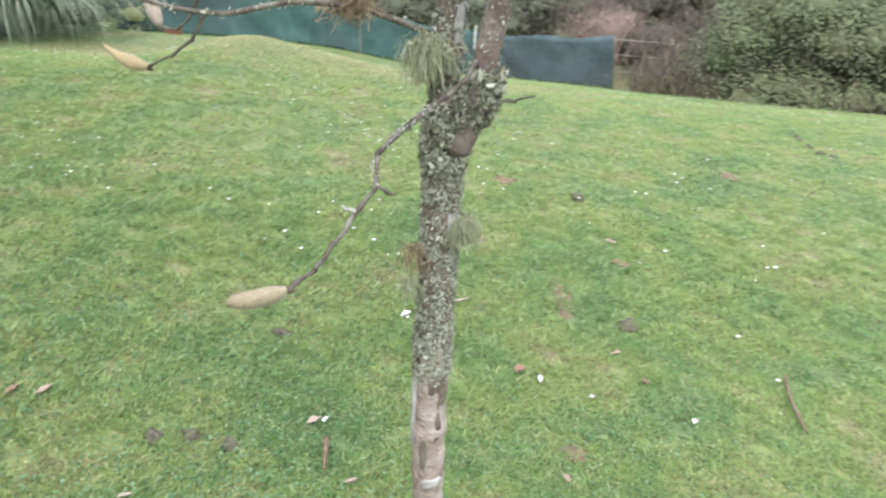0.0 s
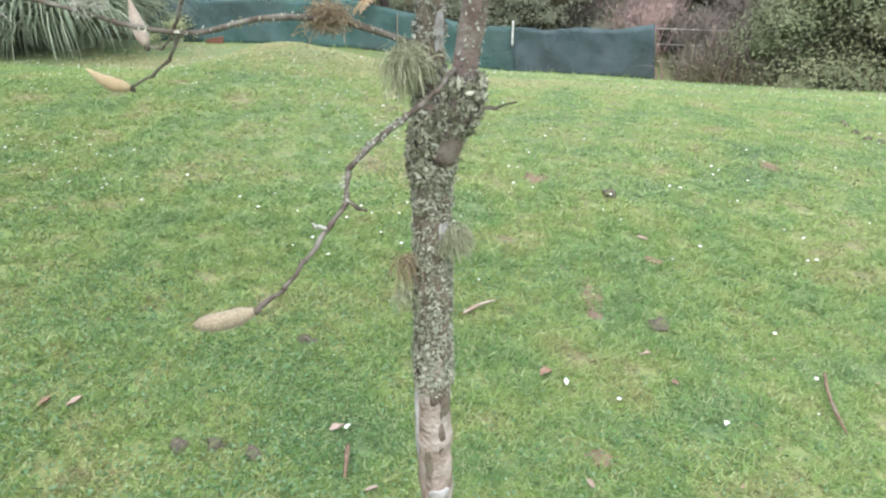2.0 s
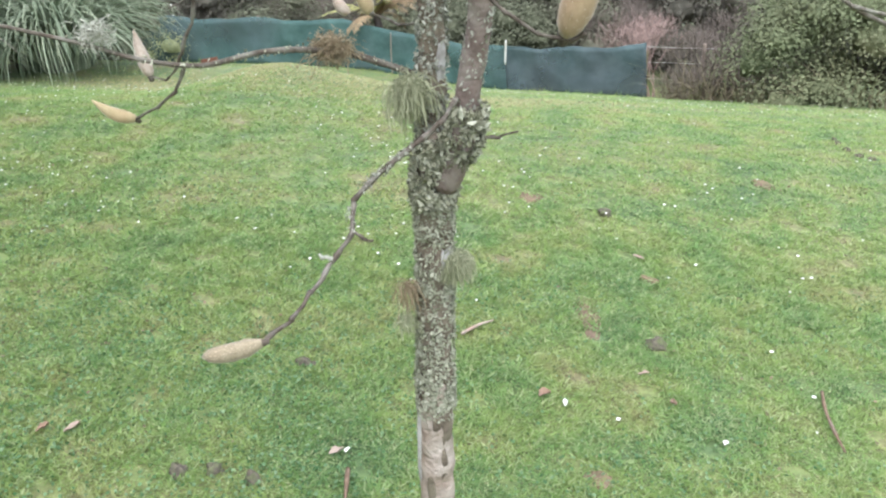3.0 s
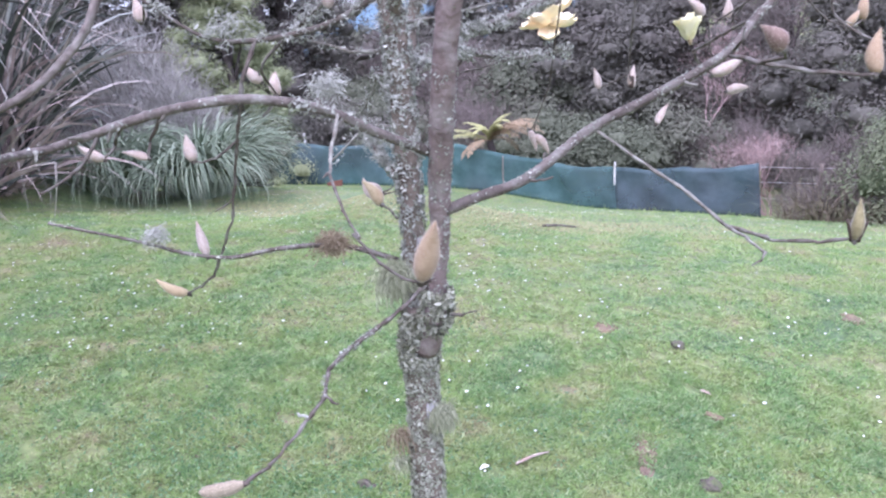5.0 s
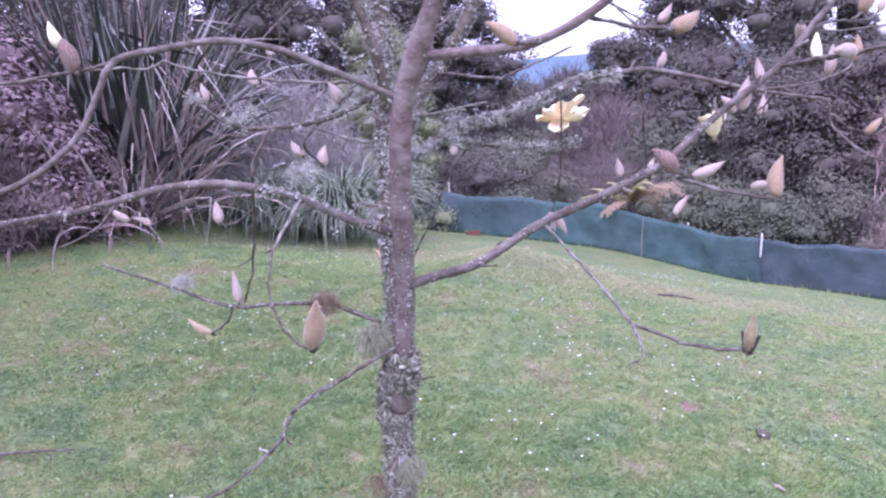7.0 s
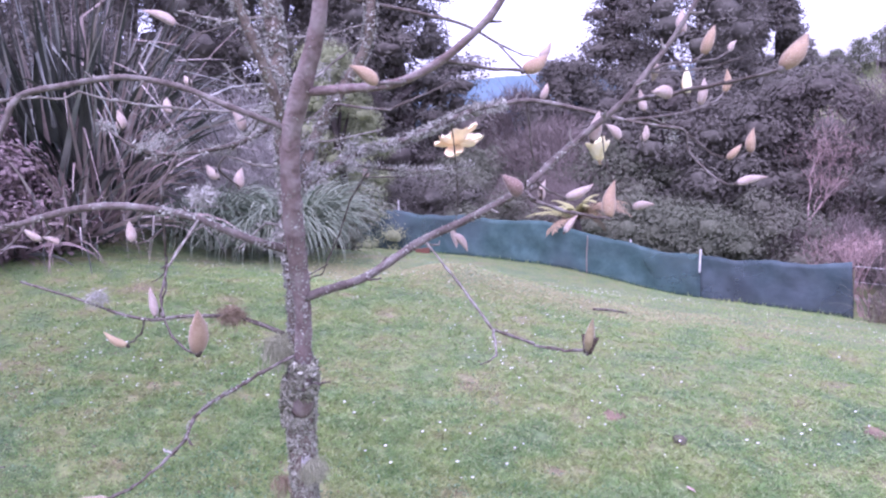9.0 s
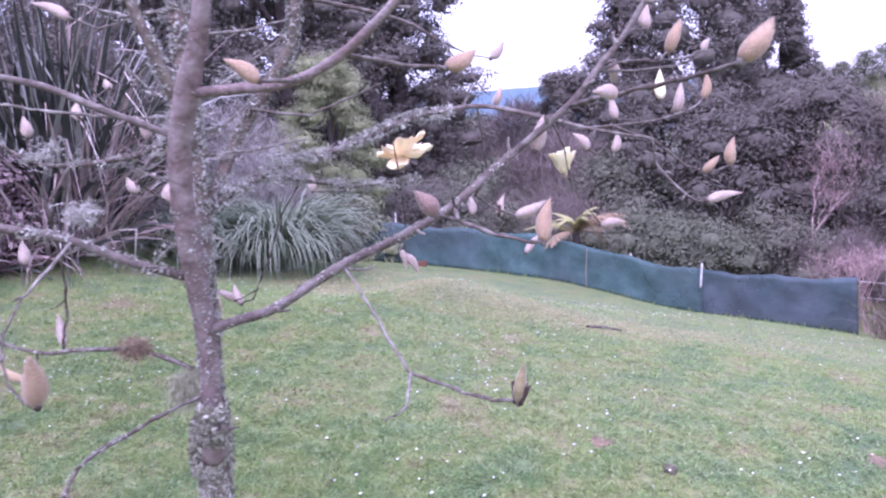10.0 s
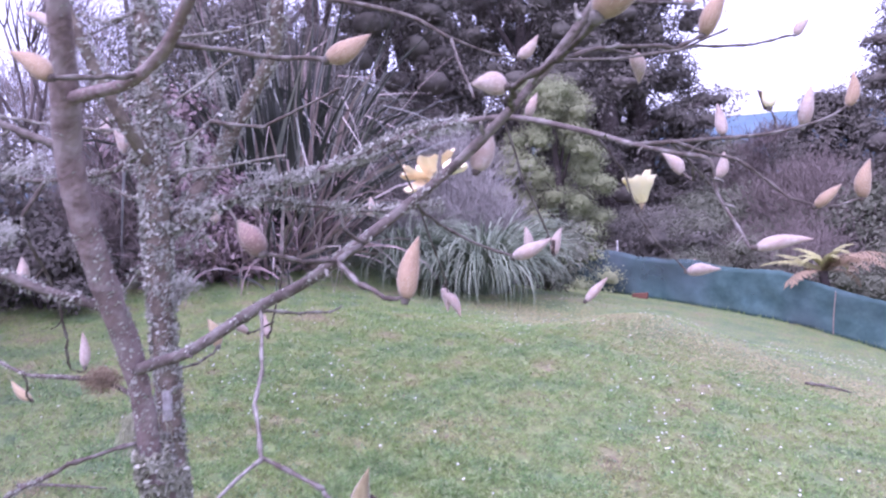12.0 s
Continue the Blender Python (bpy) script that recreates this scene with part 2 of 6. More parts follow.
# ---- setting: ground, sky line ----
def ground_sheet():
    u = np.linspace(-1, 1, 171)
    spread = np.sign(u) * (14 * np.abs(u) + 1500 * np.abs(u) ** 7)
    X, Y = np.meshgrid(spread, spread + 4.0)
    Z = ground_z(X, Y)
    n = len(u)
    verts = np.stack([X.ravel(), Y.ravel(), Z.ravel()], axis=1)
    faces = [(j * n + i, j * n + i + 1, (j + 1) * n + i + 1, (j + 1) * n + i) for j in range(n - 1) for i in range(n - 1)]
    ob = mesh_ob("ground", verts, faces, M_soil_lawn)
    tagged(ob, "sloping green lawn with a low bank, dotted with daisies", "lawn", "", "structure")
    return ob


ground = ground_sheet()


def grass(name, n, x0, x1, y0, y1, length, width, seed, bias, mat=None, gaps=2.6):
    """Short mown blades, most of them pressed flat and each narrowing to its tip, standing on the lawn in tufts."""
    r = np.random.default_rng(seed)
    x, y = r.uniform(x0, x1, n), y0 + (y1 - y0) * r.uniform(0, 1, n) ** bias
    x, y = x + r.normal(0, 0.35, n), y + r.normal(0, 0.25, n)
    patch = 0.5 + 0.5 * np.sin(2.3 * x + 1.1 * np.sin(1.9 * y)) * np.sin(2.1 * y + 1.3 * np.sin(1.4 * x))
    spots = sum(np.sin(k * (x * math.cos(a) + y * math.sin(a)) + 3 * a * a) for k, a in ((31, 0.3), (43, 1.2), (37, 2.1), (26, 2.8), (53, 0.8), (19, 1.7)))
    keep = spots > r.normal(-gaps, 0.9, n)
    x, y, patch, spots, n = x[keep], y[keep], patch[keep], spots[keep], int(keep.sum())
    a = r.uniform(0, 2 * np.pi, n)
    side = np.stack([np.cos(a), np.sin(a), r.normal(0, 0.25, n)], axis=1)
    lean = np.stack([-np.sin(a), np.cos(a), np.zeros(n)], axis=1) * r.uniform(0.2, 2.4, (n, 1))
    h = (length * r.uniform(0.5, 1.5, n) * (0.7 + 0.4 * patch + 0.13 * np.clip(spots, -2, 3)))[:, None]
    w = (width * r.uniform(0.6, 1.4, n))[:, None]
    base = np.stack([x, y, ground_z(x, y) + r.uniform(-0.003, 0.006, n)], axis=1)
    tip = base + (np.array([0, 0, 0.65]) + lean) * h
    blades = np.stack([base - side * w * 0.5, base + side * w * 0.5, tip], axis=1)
    return tagged(quads_ob(name, blades, mat or M_grass), "short mown grass blades, mixed green and yellowish", "grass", "", "stuff")


grass("grass_near", 265000, -1.9, 1.9, 1.0, 3.3, 0.017, 0.005, 3, 1.1)
grass("grass_middle", 250000, -3.4, 3.6, 2.6, 6.4, 0.016, 0.0072, 6, 1.15)
grass("grass_left", 150000, -7.0, -1.8, 0.6, 6.0, 0.017, 0.0066, 5, 1.0)
grass("grass_right", 70000, 1.8, 4.5, 0.8, 4.0, 0.018, 0.006, 7, 1.0)
grass("grass_far", 130000, -7.5, 6.5, 5.2, 14.0, 0.014, 0.01, 4, 1.0)
grass("grass_behind", 60000, -6.0, 6.0, -6.0, 1.3, 0.02, 0.012, 9, 1.0)
grass("dead_grass", 15000, -3.0, 3.2, 1.1, 6.5, 0.013, 0.0038, 13, 1.2, M_straw)
# pale blades strewn to paint the middle lawn lighter
grass("grass_brightened", 26000, -3.5, 4.0, 2.6, 7.5, 0.014, 0.005, 14, 0.9, M_grass_bright)


def clover(name, n, seed, x0, x1, y0, y1, clumps):
    r = np.random.default_rng(seed)
    cx, cy = r.uniform(x0, x1, clumps), r.uniform(y0, y1, clumps)
    k = r.integers(0, clumps, n)
    x, y = cx[k] + r.normal(0, 0.13, n), cy[k] + r.normal(0, 0.13, n)
    c = np.stack([x, y, ground_z(x, y) + r.uniform(0.004, 0.018, n)], axis=1)
    q = leaf_quads(c, 0.0115, r, 0.7, 0.8)
    return tagged(quads_ob(name, q, M_clover), "patches of small dark clover leaves in the lawn", "clover", "", "stuff")


clover("clover", 5500, 8, -3, 2.6, 1.0, 5.0, 60)
clover("weeds", 5500, 18, -1.6, -0.1, 1.0, 2.3, 26)
# dark patches of weed on the left, thickened to stand in for shade
clover("weeds", 5000, 19, -4.2, -1.2, 1.2, 3.8, 45)
clover("weeds", 10000, 20, -1.7, 1.8, 1.1, 3.0, 95)


def dry_band(n, seed):
    """Worn, straw-coloured turf along the crest of the bank."""
    r = np.random.default_rng(seed)
    line = np.array([(-3.5, 7.6), (-2.6, 6.9), (-1.9, 6.45), (-1.1, 6.3), (-0.4, 6.45), (0.5, 6.7), (1.8, 7.1)])
    s = r.uniform(0, len(line) - 1.001, n) * (0.75 + 0.25 * r.random(n))
    i, u = s.astype(int), (s - s.astype(int))[:, None]
    p = line[i] * (1 - u) + line[i + 1] * u + r.normal(0, 1, (n, 2)) * np.array([0.3, 0.36])
    c = np.stack([p[:, 0], p[:, 1], ground_z(p[:, 0], p[:, 1]) + r.uniform(0.004, 0.014, n)], axis=1)
    return tagged(quads_ob("dry_turf", leaf_quads(c, 0.028, r, 0.985, 0.2), M_straw), "worn straw-coloured turf along the crest of the bank", "grass", "", "stuff")


dry_band(19000, 16)


def daisies(n, seed):
    r = np.random.default_rng(seed)
    cx, cy = r.uniform(-5, 4.5, 160), r.uniform(1.9, 10.5, 160)
    k = r.integers(0, 160, n)
    x, y = cx[k] + r.normal(0, 0.35, n), cy[k] + r.normal(0, 0.35, n)
    near = ((y < 2.9) | ((x > 0.4) & (y > 5))) & (r.random(n) < 0.75)
    pieces = []
    for a, b in zip(x[~near], y[~near]):
        z, s = gz(a, b) + 0.026, r.uniform(0.0036, 0.0082)
        ring = [(a + s * math.cos(t), b + s * math.sin(t), z + 0.003 * (i % 2)) for i, t in enumerate(np.linspace(0, 2 * math.pi, 10, endpoint=False))]
        pieces.append((ring + [(a, b, z - 0.002)], [(i, (i + 1) % 10, 10) for i in range(10)]))
    v, f = merge(*pieces)
    return tagged(mesh_ob("daisies", v, f, M_daisy, smooth=False), "scattered small white daisies in the lawn", "daisy", "", "stuff")


daisies(1900, 12)


def crumbs(n, seed, x0, x1, y0, y1):
    r = np.random.default_rng(seed)
    cx, cy = r.uniform(x0, x1, 150), r.uniform(y0, y1, 150)
    k = r.integers(0, 150, n)
    x, y = cx[k] + r.normal(0, 0.12, n), cy[k] + r.normal(0, 0.12, n)
    c = np.stack([x, y, ground_z(x, y) + r.uniform(0.008, 0.018, n)], axis=1)
    return tagged(quads_ob("leaf_crumbs", leaf_quads(c, 0.014, r, 0.8, 0.5), M_crumb), "dark brown crumbs of dead leaf scattered in the grass", "leaf litter", "", "stuff")


crumbs(2300, 15, -4.0, 3.5, 1.2, 8.0)
# more crumbs on the left, their dark colour also standing in for shade
crumbs(1300, 17, -4.6, -0.9, 1.1, 4.2)


# ---- the magnolia ----
tree = empty("magnolia_tree", -0.1, 1.18, gz(-0.1, 1.18), "young magnolia tree in bud, two lichen-covered stems, two yellow flowers", "tree")
limb_rng = random.Random(5)


def limb(name, points, radii, mat, ring=8, step=0.02, rough=0.12, freq=55.0, knots=0.0, label=""):
    v, f = tube(points, radii, ring, step, rough, freq, knots, limb_rng)
    ob = mesh_ob(name, v, f, mat, label=label)
    adopt(tree, ob)
    return ob


def kinked(points, r):
    """Extra nodes between the points, each a little off the line, as twigs grow."""
    out = [points[0]]
    for a, b in zip(points[:-1], points[1:]):
        a, b = Vector(a), Vector(b)
        steps = max(2, int((b - a).length / 0.03))
        for u in [0.08] + [k / steps for k in range(1, steps)] + [0.92]:
            out.append(a.lerp(b, u) + Vector([limb_rng.uniform(-1, 1) for _ in range(3)]) * r * 0.4)
        out.append(b)
    return out


def twig(points, r0, r1, mat=None, knots=0.45, label=""):
    points = kinked(points, r0)
    n = len(points)
    radii = [0.74 * (r0 + (r1 - r0) * i / (n - 1)) for i in range(n)]
    return limb("twig", points, radii, mat or M_twig, 6, 0.009, 0.2, 120.0, knots, label)


def branch(points, r0, r1, mat=None, label=""):
    n = len(points)
    radii = [0.8 * (r0 + (r1 - r0) * i / (n - 1)) for i in range(n)]
    return limb("branch", points, radii, mat or M_bark, 9, 0.014, 0.12, 70.0, 0.1, label)


def flakes(name, points, radii, n, size, mat, seed, lift=0.004, tilt=0.9, label="", thin=0.28):
    """Curled lichen flakes all over a limb, each a small cupped plate."""
    r = np.random.default_rng(seed)
    path, rad = smooth_path(points, radii, 0.01)
    P, R = np.array([tuple(q) for q in path]), np.array(rad)
    i = r.integers(0, len(P) - 1, n)
    u = r.uniform(0, 1, (n, 1))
    c = P[i] * (1 - u) + P[i + 1] * u
    d = P[i + 1] - P[i]
    d /= np.linalg.norm(d, axis=1, keepdims=True)
    out = np.cross(d, unit(n, r))
    out /= np.linalg.norm(out, axis=1, keepdims=True)
    clump = np.array([noise.noise(Vector(q) * 45.0) for q in (c + out * R[i][:, None])])
    keep = clump > r.uniform(-0.55, 0.25, n)
    c, d, out, R1 = c[keep], d[keep], out[keep], R[i][keep][:, None]
    m = len(c)
    nrm = out + unit(m, r) * tilt
    nrm /= np.linalg.norm(nrm, axis=1, keepdims=True)
    a = np.cross(nrm, unit(m, r))
    a /= np.linalg.norm(a, axis=1, keepdims=True)
    b = np.cross(nrm, a)
    s = size * r.uniform(0.5, 1.6, (m, 1))
    o = c + out * (R1 * 1.0 + lift * r.uniform(0, 1, (m, 1)))
    curl = nrm * s * 0.25
    wide = s * thin * r.uniform(0.4, 1.2, (m, 1))
    q = np.stack([o - a * s * 0.5 + curl, o - b * wide + a * s * 0.15, o + a * s * 0.5 + curl, o + b * wide - a * s * 0.1], axis=1)
    ob = tagged(quads_ob(name, q, mat, label=label), kind="stuff")
    adopt(tree, ob)
    return ob


def beard(top, length, n, spread, mat, seed, label, drop=(0, 0, -1), parent=None):
    """A hanging tuft of hair-fine lichen strands."""
    r = np.random.default_rng(seed)
    qs = []
    drop = np.array(drop, float)
    for _ in range(n):
        p = np.array(top) + r.normal(0, 1, 3) * spread * np.array([0.5, 0.5, 0.35])
        out = r.normal(0, 1, 3) * 0.55
        out[2] *= 0.6
        ln = length * r.uniform(0.4, 1.1) / 5
        side = r.normal(0, 1, 3)
        side /= np.linalg.norm(side)
        w = 0.0007 * r.uniform(0.6, 1.4)
        for k in range(5):
            v = out * (1 - k / 5) * 0.9 + drop * (0.35 + 0.2 * k) + r.normal(0, 0.18, 3)
            e = p + v / np.linalg.norm(v) * ln
            qs.append([p - side * w, p + side * w, e + side * w * 0.8, e - side * w * 0.8])
            p = e
    ob = tagged(quads_ob("beard_lichen", np.array(qs), mat, label=label), kind="stuff")
    adopt(tree, ob)
    return ob


# stems
TRUNK = [(-0.112, 1.185, -0.12), (-0.106, 1.185, 0.05), (-0.098, 1.187, 0.25), (-0.086, 1.185, 0.45), (-0.064, 1.178, 0.68), (-0.046, 1.176, 0.85), (-0.03, 1.174, 1.0), (-0.016, 1.17, 1.13), (0.0, 1.16, 1.2)]
TRUNK_R = [0.05, 0.037, 0.031, 0.033, 0.032, 0.03, 0.03, 0.031, 0.028]
limb("trunk", TRUNK[:5], TRUNK_R[:5], M_bark_bare, 18, 0.012, 0.2, 30.0, 0, "bare pinkish-brown foot of the trunk with old scars")
limb("trunk", TRUNK[4:], TRUNK_R[4:], M_bark_grey, 18, 0.012, 0.2, 30.0, 0, "lichen-crusted grey trunk below the fork")
STEM_A = [(-0.014, 1.172, 1.12), (-0.008, 1.178, 1.24), (0.006, 1.178, 1.36), (0.016, 1.176, 1.5), (0.024, 1.18, 1.63), (0.027, 1.188, 1.75), (0.025, 1.2, 1.9), (0.02, 1.21, 2.1), (0.01, 1.23, 2.4)]
STEM_A_R = [0.028, 0.021, 0.0195, 0.0205, 0.0215, 0.0205, 0.019, 0.017, 0.014]
limb("stem", STEM_A, STEM_A_R, M_bark_grey, 16, 0.012, 0.2, 40.0, 0.06, "grey lichen-crusted stem")
STEM_B = [(0.0, 1.15, 1.12), (0.034, 1.118, 1.19), (0.052, 1.105, 1.27), (0.075, 1.088, 1.36), (0.092, 1.066, 1.445), (0.114, 1.034, 1.53), (0.14, 1.0, 1.63), (0.168, 0.977, 1.72), (0.21, 0.962, 1.8), (0.255, 0.945, 1.87), (0.29, 0.93, 1.95), (0.33, 0.92, 2.15)]
STEM_B_R = [0.025, 0.0215, 0.0175, 0.017, 0.0185, 0.0195, 0.0185, 0.018, 0.0185, 0.015, 0.013, 0.01]
limb("stem", STEM_B, STEM_B_R, M_bark, 16, 0.012, 0.12, 40.0, 0.06, "smooth pinkish-grey stem")

# branches
BR_R = [(0.085, 1.075, 1.392), (0.15, 1.085, 1.41), (0.232, 1.085, 1.432), (0.34, 1.135, 1.492), (0.44, 1.145, 1.53), (0.55, 1.14, 1.58), (0.607, 1.185, 1.628), (0.66, 1.21, 1.668), (0.739, 1.22, 1.725), (0.79, 1.25, 1.785), (0.83, 1.26, 1.83), (0.9, 1.27, 1.93), (0.96, 1.28, 2.03)]
branch(BR_R, 0.0115, 0.0047, M_branch)
BR_P = [(0.205, 0.965, 1.797), (0.303, 0.955, 1.793), (0.394, 0.95, 1.791), (0.47, 0.95, 1.812), (0.543, 0.94, 1.85), (0.6, 0.94, 1.9), (0.66, 0.93, 2.0), (0.7, 0.92, 2.1)]
branch(BR_P, 0.0105, 0.006)
BR_L2 = [(0.09, 1.055, 1.495), (0.06, 0.99, 1.527), (0.031, 0.949, 1.553), (-0.009, 0.899, 1.591), (-0.05, 0.842, 1.617), (-0.1, 0.809, 1.631), (-0.167, 0.797, 1.632), (-0.242, 0.8, 1.625), (-0.31, 0.792, 1.613), (-0.363, 0.767, 1.604), (-0.362, 0.695, 1.605), (-0.335, 0.619, 1.608), (-0.302, 0.531, 1.61), (-0.276, 0.447, 1.611)]
branch(BR_L2, 0.0098, 0.0062, M_branch)
BR_L1 = [(0.165, 0.978, 1.735), (0.094, 0.907, 1.785), (0.02, 0.87, 1.828), (-0.05, 0.815, 1.85), (-0.09, 0.73, 1.84), (-0.125, 0.668, 1.826), (-0.145, 0.655, 1.793), (-0.158, 0.635, 1.752), (-0.173, 0.616, 1.72), (-0.208, 0.569, 1.678), (-0.26, 0.535, 1.658), (-0.36, 0.48, 1.64)]
branch(BR_L1, 0.007, 0.005, M_branch)
BR_F = [(0.024, 1.185, 1.58), (0.028, 1.25, 1.655), (0.033, 1.308, 1.72), (0.065, 1.328, 1.775), (0.098, 1.34, 1.82), (0.154, 1.361, 1.898), (0.177, 1.362, 1.97), (0.19, 1.37, 2.08)]
branch(BR_F, 0.0165, 0.013, M_bark_grey, label="grey lichened limb leaning away behind the stems")
BR_Q = [(0.028, 1.19, 1.6), (0.09, 1.3, 1.655), (0.12, 1.4, 1.675), (0.2, 1.41, 1.688), (0.267, 1.46, 1.712), (0.341, 1.51, 1.74), (0.42, 1.57, 1.752), (0.48, 1.63, 1.75), (0.606, 1.657, 1.71), (0.685, 1.643, 1.683)]
branch(BR_Q, 0.0095, 0.0055, M_branch, label="branch crusted with grey lichen at its base")
BR_N = [(-0.03, 1.165, 1.29), (-0.09, 1.15, 1.32), (-0.139, 1.13, 1.34), (-0.21, 1.06, 1.36), (-0.31, 1.075, 1.348), (-0.39, 1.06, 1.368), (-0.455, 1.04, 1.4), (-0.6, 1.0, 1.46)]
branch(BR_N, 0.0065, 0.003, M_twig)
BR_D = [(0.025, 1.19, 1.7), (0.06, 1.12, 1.79), (0.06, 1.08, 1.88), (0.04, 1.05, 2.0), (0.02, 1.03, 2.15)]
branch(BR_D, 0.013, 0.01, M_bark_grey)
BR_S = [(0.02, 1.19, 1.76), (-0.09, 1.18, 1.72), (-0.19, 1.1, 1.71), (-0.27, 1.07, 1.73), (-0.35, 1.05, 1.8)]
branch(BR_S, 0.008, 0.003, M_twig)
BR_T = [(0.02, 1.2, 1.82), (-0.08, 1.3, 1.8), (-0.2, 1.4, 1.75), (-0.3, 1.43, 1.7), (-0.345, 1.44, 1.66), (-0.375, 1.56, 1.6)]
branch(BR_T, 0.007, 0.0025, M_twig)
BR_Q2 = [(0.09, 1.3, 1.652), (0.11, 1.43, 1.63), (0.2, 1.53, 1.605), (0.3, 1.62, 1.607)]
branch(BR_Q2, 0.006, 0.003, M_twig)
BR_K = [(0.0, 1.175, 1.43), (-0.05, 1.24, 1.47), (-0.1, 1.31, 1.52)]
branch(BR_K, 0.009, 0.005, M_bark_grey)
BR_U = [(0.685, 1.643, 1.683), (0.76, 1.73, 1.682), (0.82, 1.91, 1.686), (0.885, 2.02, 1.705), (0.912, 2.1, 1.73)]
branch(BR_U, 0.0045, 0.0025, M_twig)
BR_V = [(0.685, 1.643, 1.683), (0.776, 1.6, 1.661), (0.825, 1.6, 1.647), (0.83, 1.606, 1.6), (0.874, 1.56, 1.55), (0.91, 1.49, 1.53), (0.932, 1.45, 1.534)]
branch(BR_V, 0.0045, 0.0025, M_twig)

# twigs
twig([(0.735, 1.68, 1.682), (0.811, 1.771, 1.643), (0.841, 1.797, 1.61), (0.876, 1.81, 1.576), (0.912, 1.824, 1.558)], 0.0035, 0.002)
twig([(0.912, 1.824, 1.558), (0.94, 1.86, 1.556), (0.968, 1.89, 1.566)], 0.002, 0.002)
twig([(0.61, 1.657, 1.708), (0.612, 1.76, 1.64), (0.612, 1.8, 1.56), (0.632, 1.84, 1.5), (0.661, 1.903, 1.438)], 0.0025, 0.0018)
twig([(0.612, 1.79, 1.57), (0.6, 1.85, 1.56), (0.585, 1.89, 1.57)], 0.002, 0.002)
twig([(0.3, 1.485, 1.722), (0.276, 1.56, 1.64), (0.245, 1.64, 1.53), (0.195, 1.735, 1.44), (0.18, 1.743, 1.421)], 0.0022, 0.0018)
twig([(0.268, 1.58, 1.61), (0.262, 1.62, 1.615), (0.255, 1.64, 1.64)], 0.002, 0.002)
twig([(0.195, 1.735, 1.44), (0.19, 1.742, 1.42), (0.189, 1.744, 1.409)], 0.0018, 0.0018)
twig([(0.739, 1.22, 1.722), (0.8, 1.13, 1.727), (0.834, 1.08, 1.728), (0.918, 1.02, 1.735), (0.994, 0.945, 1.746)], 0.005, 0.0028)
twig([(0.49, 0.952, 1.818), (0.51, 1.0, 1.812), (0.545, 1.05, 1.8), (0.589, 1.081, 1.794)], 0.0038, 0.0028)
twig([(0.42, 0.95, 1.795), (0.432, 0.9, 1.789), (0.411, 0.853, 1.789)], 0.0038, 0.003)
twig([(0.556, 1.14, 1.58), (0.59, 1.065, 1.567), (0.66, 1.03, 1.547), (0.711, 1.015, 1.537), (0.728, 1.024, 1.537)], 0.004, 0.0028)
twig([(0.59, 1.065, 1.567), (0.61, 1.0, 1.575), (0.598, 0.957, 1.59)], 0.003, 0.0028)
twig([(0.56, 1.14, 1.58), (0.57, 1.1, 1.6), (0.575, 1.09, 1.62)], 0.0028, 0.0015)
twig([(0.607, 1.185, 1.628), (0.565, 1.255, 1.606), (0.526, 1.343, 1.58), (0.545, 1.4, 1.548), (0.571, 1.449, 1.525)], 0.003, 0.0024)
twig([(0.455, 1.62, 1.75), (0.44, 1.69, 1.64), (0.425, 1.785, 1.535), (0.43, 1.8, 1.49)], 0.0026, 0.002)
twig([(0.425, 1.79, 1.525), (0.395, 1.81, 1.508), (0.352, 1.825, 1.494)], 0.0022, 0.0018)
twig([(0.345, 1.138, 1.49), (0.425, 1.07, 1.43), (0.47, 1.02, 1.4), (0.518, 0.988, 1.352)], 0.003, 0.0032, M_twig_pale, label="pale lichened twig")
twig([(0.518, 0.988, 1.352), (0.582, 1.02, 1.315), (0.64, 0.99, 1.314), (0.684, 0.976, 1.318)], 0.0036, 0.0032)
twig([(0.518, 0.988, 1.352), (0.54, 0.93, 1.345), (0.553, 0.885, 1.338)], 0.0034, 0.0026, M_twig_pale)
twig([(0.553, 0.885, 1.338), (0.545, 0.87, 1.333), (0.532, 0.862, 1.33)], 0.002, 0.0014)
twig([(0.232, 1.085, 1.432), (0.25, 1.075, 1.428), (0.275, 1.065, 1.434)], 0.004, 0.0015)
twig([(0.001, 0.892, 1.587), (0.005, 0.846, 1.558), (0.017, 0.779, 1.526)], 0.0036, 0.0028, M_twig_pale)
twig([(0.017, 0.779, 1.526), (0.051, 0.71, 1.49), (0.076, 0.683, 1.461), (0.067, 0.69, 1.465), (0.1, 0.668, 1.432), (0.125, 0.664, 1.414), (0.15, 0.66, 1.407), (0.162, 0.655, 1.411)], 0.0024, 0.0024)
twig([(0.017, 0.779, 1.526), (0.013, 0.765, 1.523)], 0.0024, 0.0014)
twig([(-0.19, 1.1, 1.71), (-0.21, 1.06, 1.65), (-0.225, 1.066, 1.615), (-0.267, 1.11, 1.55), (-0.307, 1.146, 1.478), (-0.342, 1.167, 1.4), (-0.375, 1.18, 1.35), (-0.397, 1.192, 1.324)], 0.0044, 0.0028)
twig([(-0.325, 1.155, 1.44), (-0.35, 1.155, 1.425), (-0.365, 1.15, 1.42)], 0.002, 0.0012)
twig([(-0.397, 1.192, 1.324), (-0.43, 1.23, 1.305), (-0.463, 1.252, 1.31)], 0.002, 0.002)
twig([(-0.267, 1.11, 1.55), (-0.31, 1.105, 1.525), (-0.34, 1.103, 1.52), (-0.358, 1.105, 1.524)], 0.0024, 0.002)
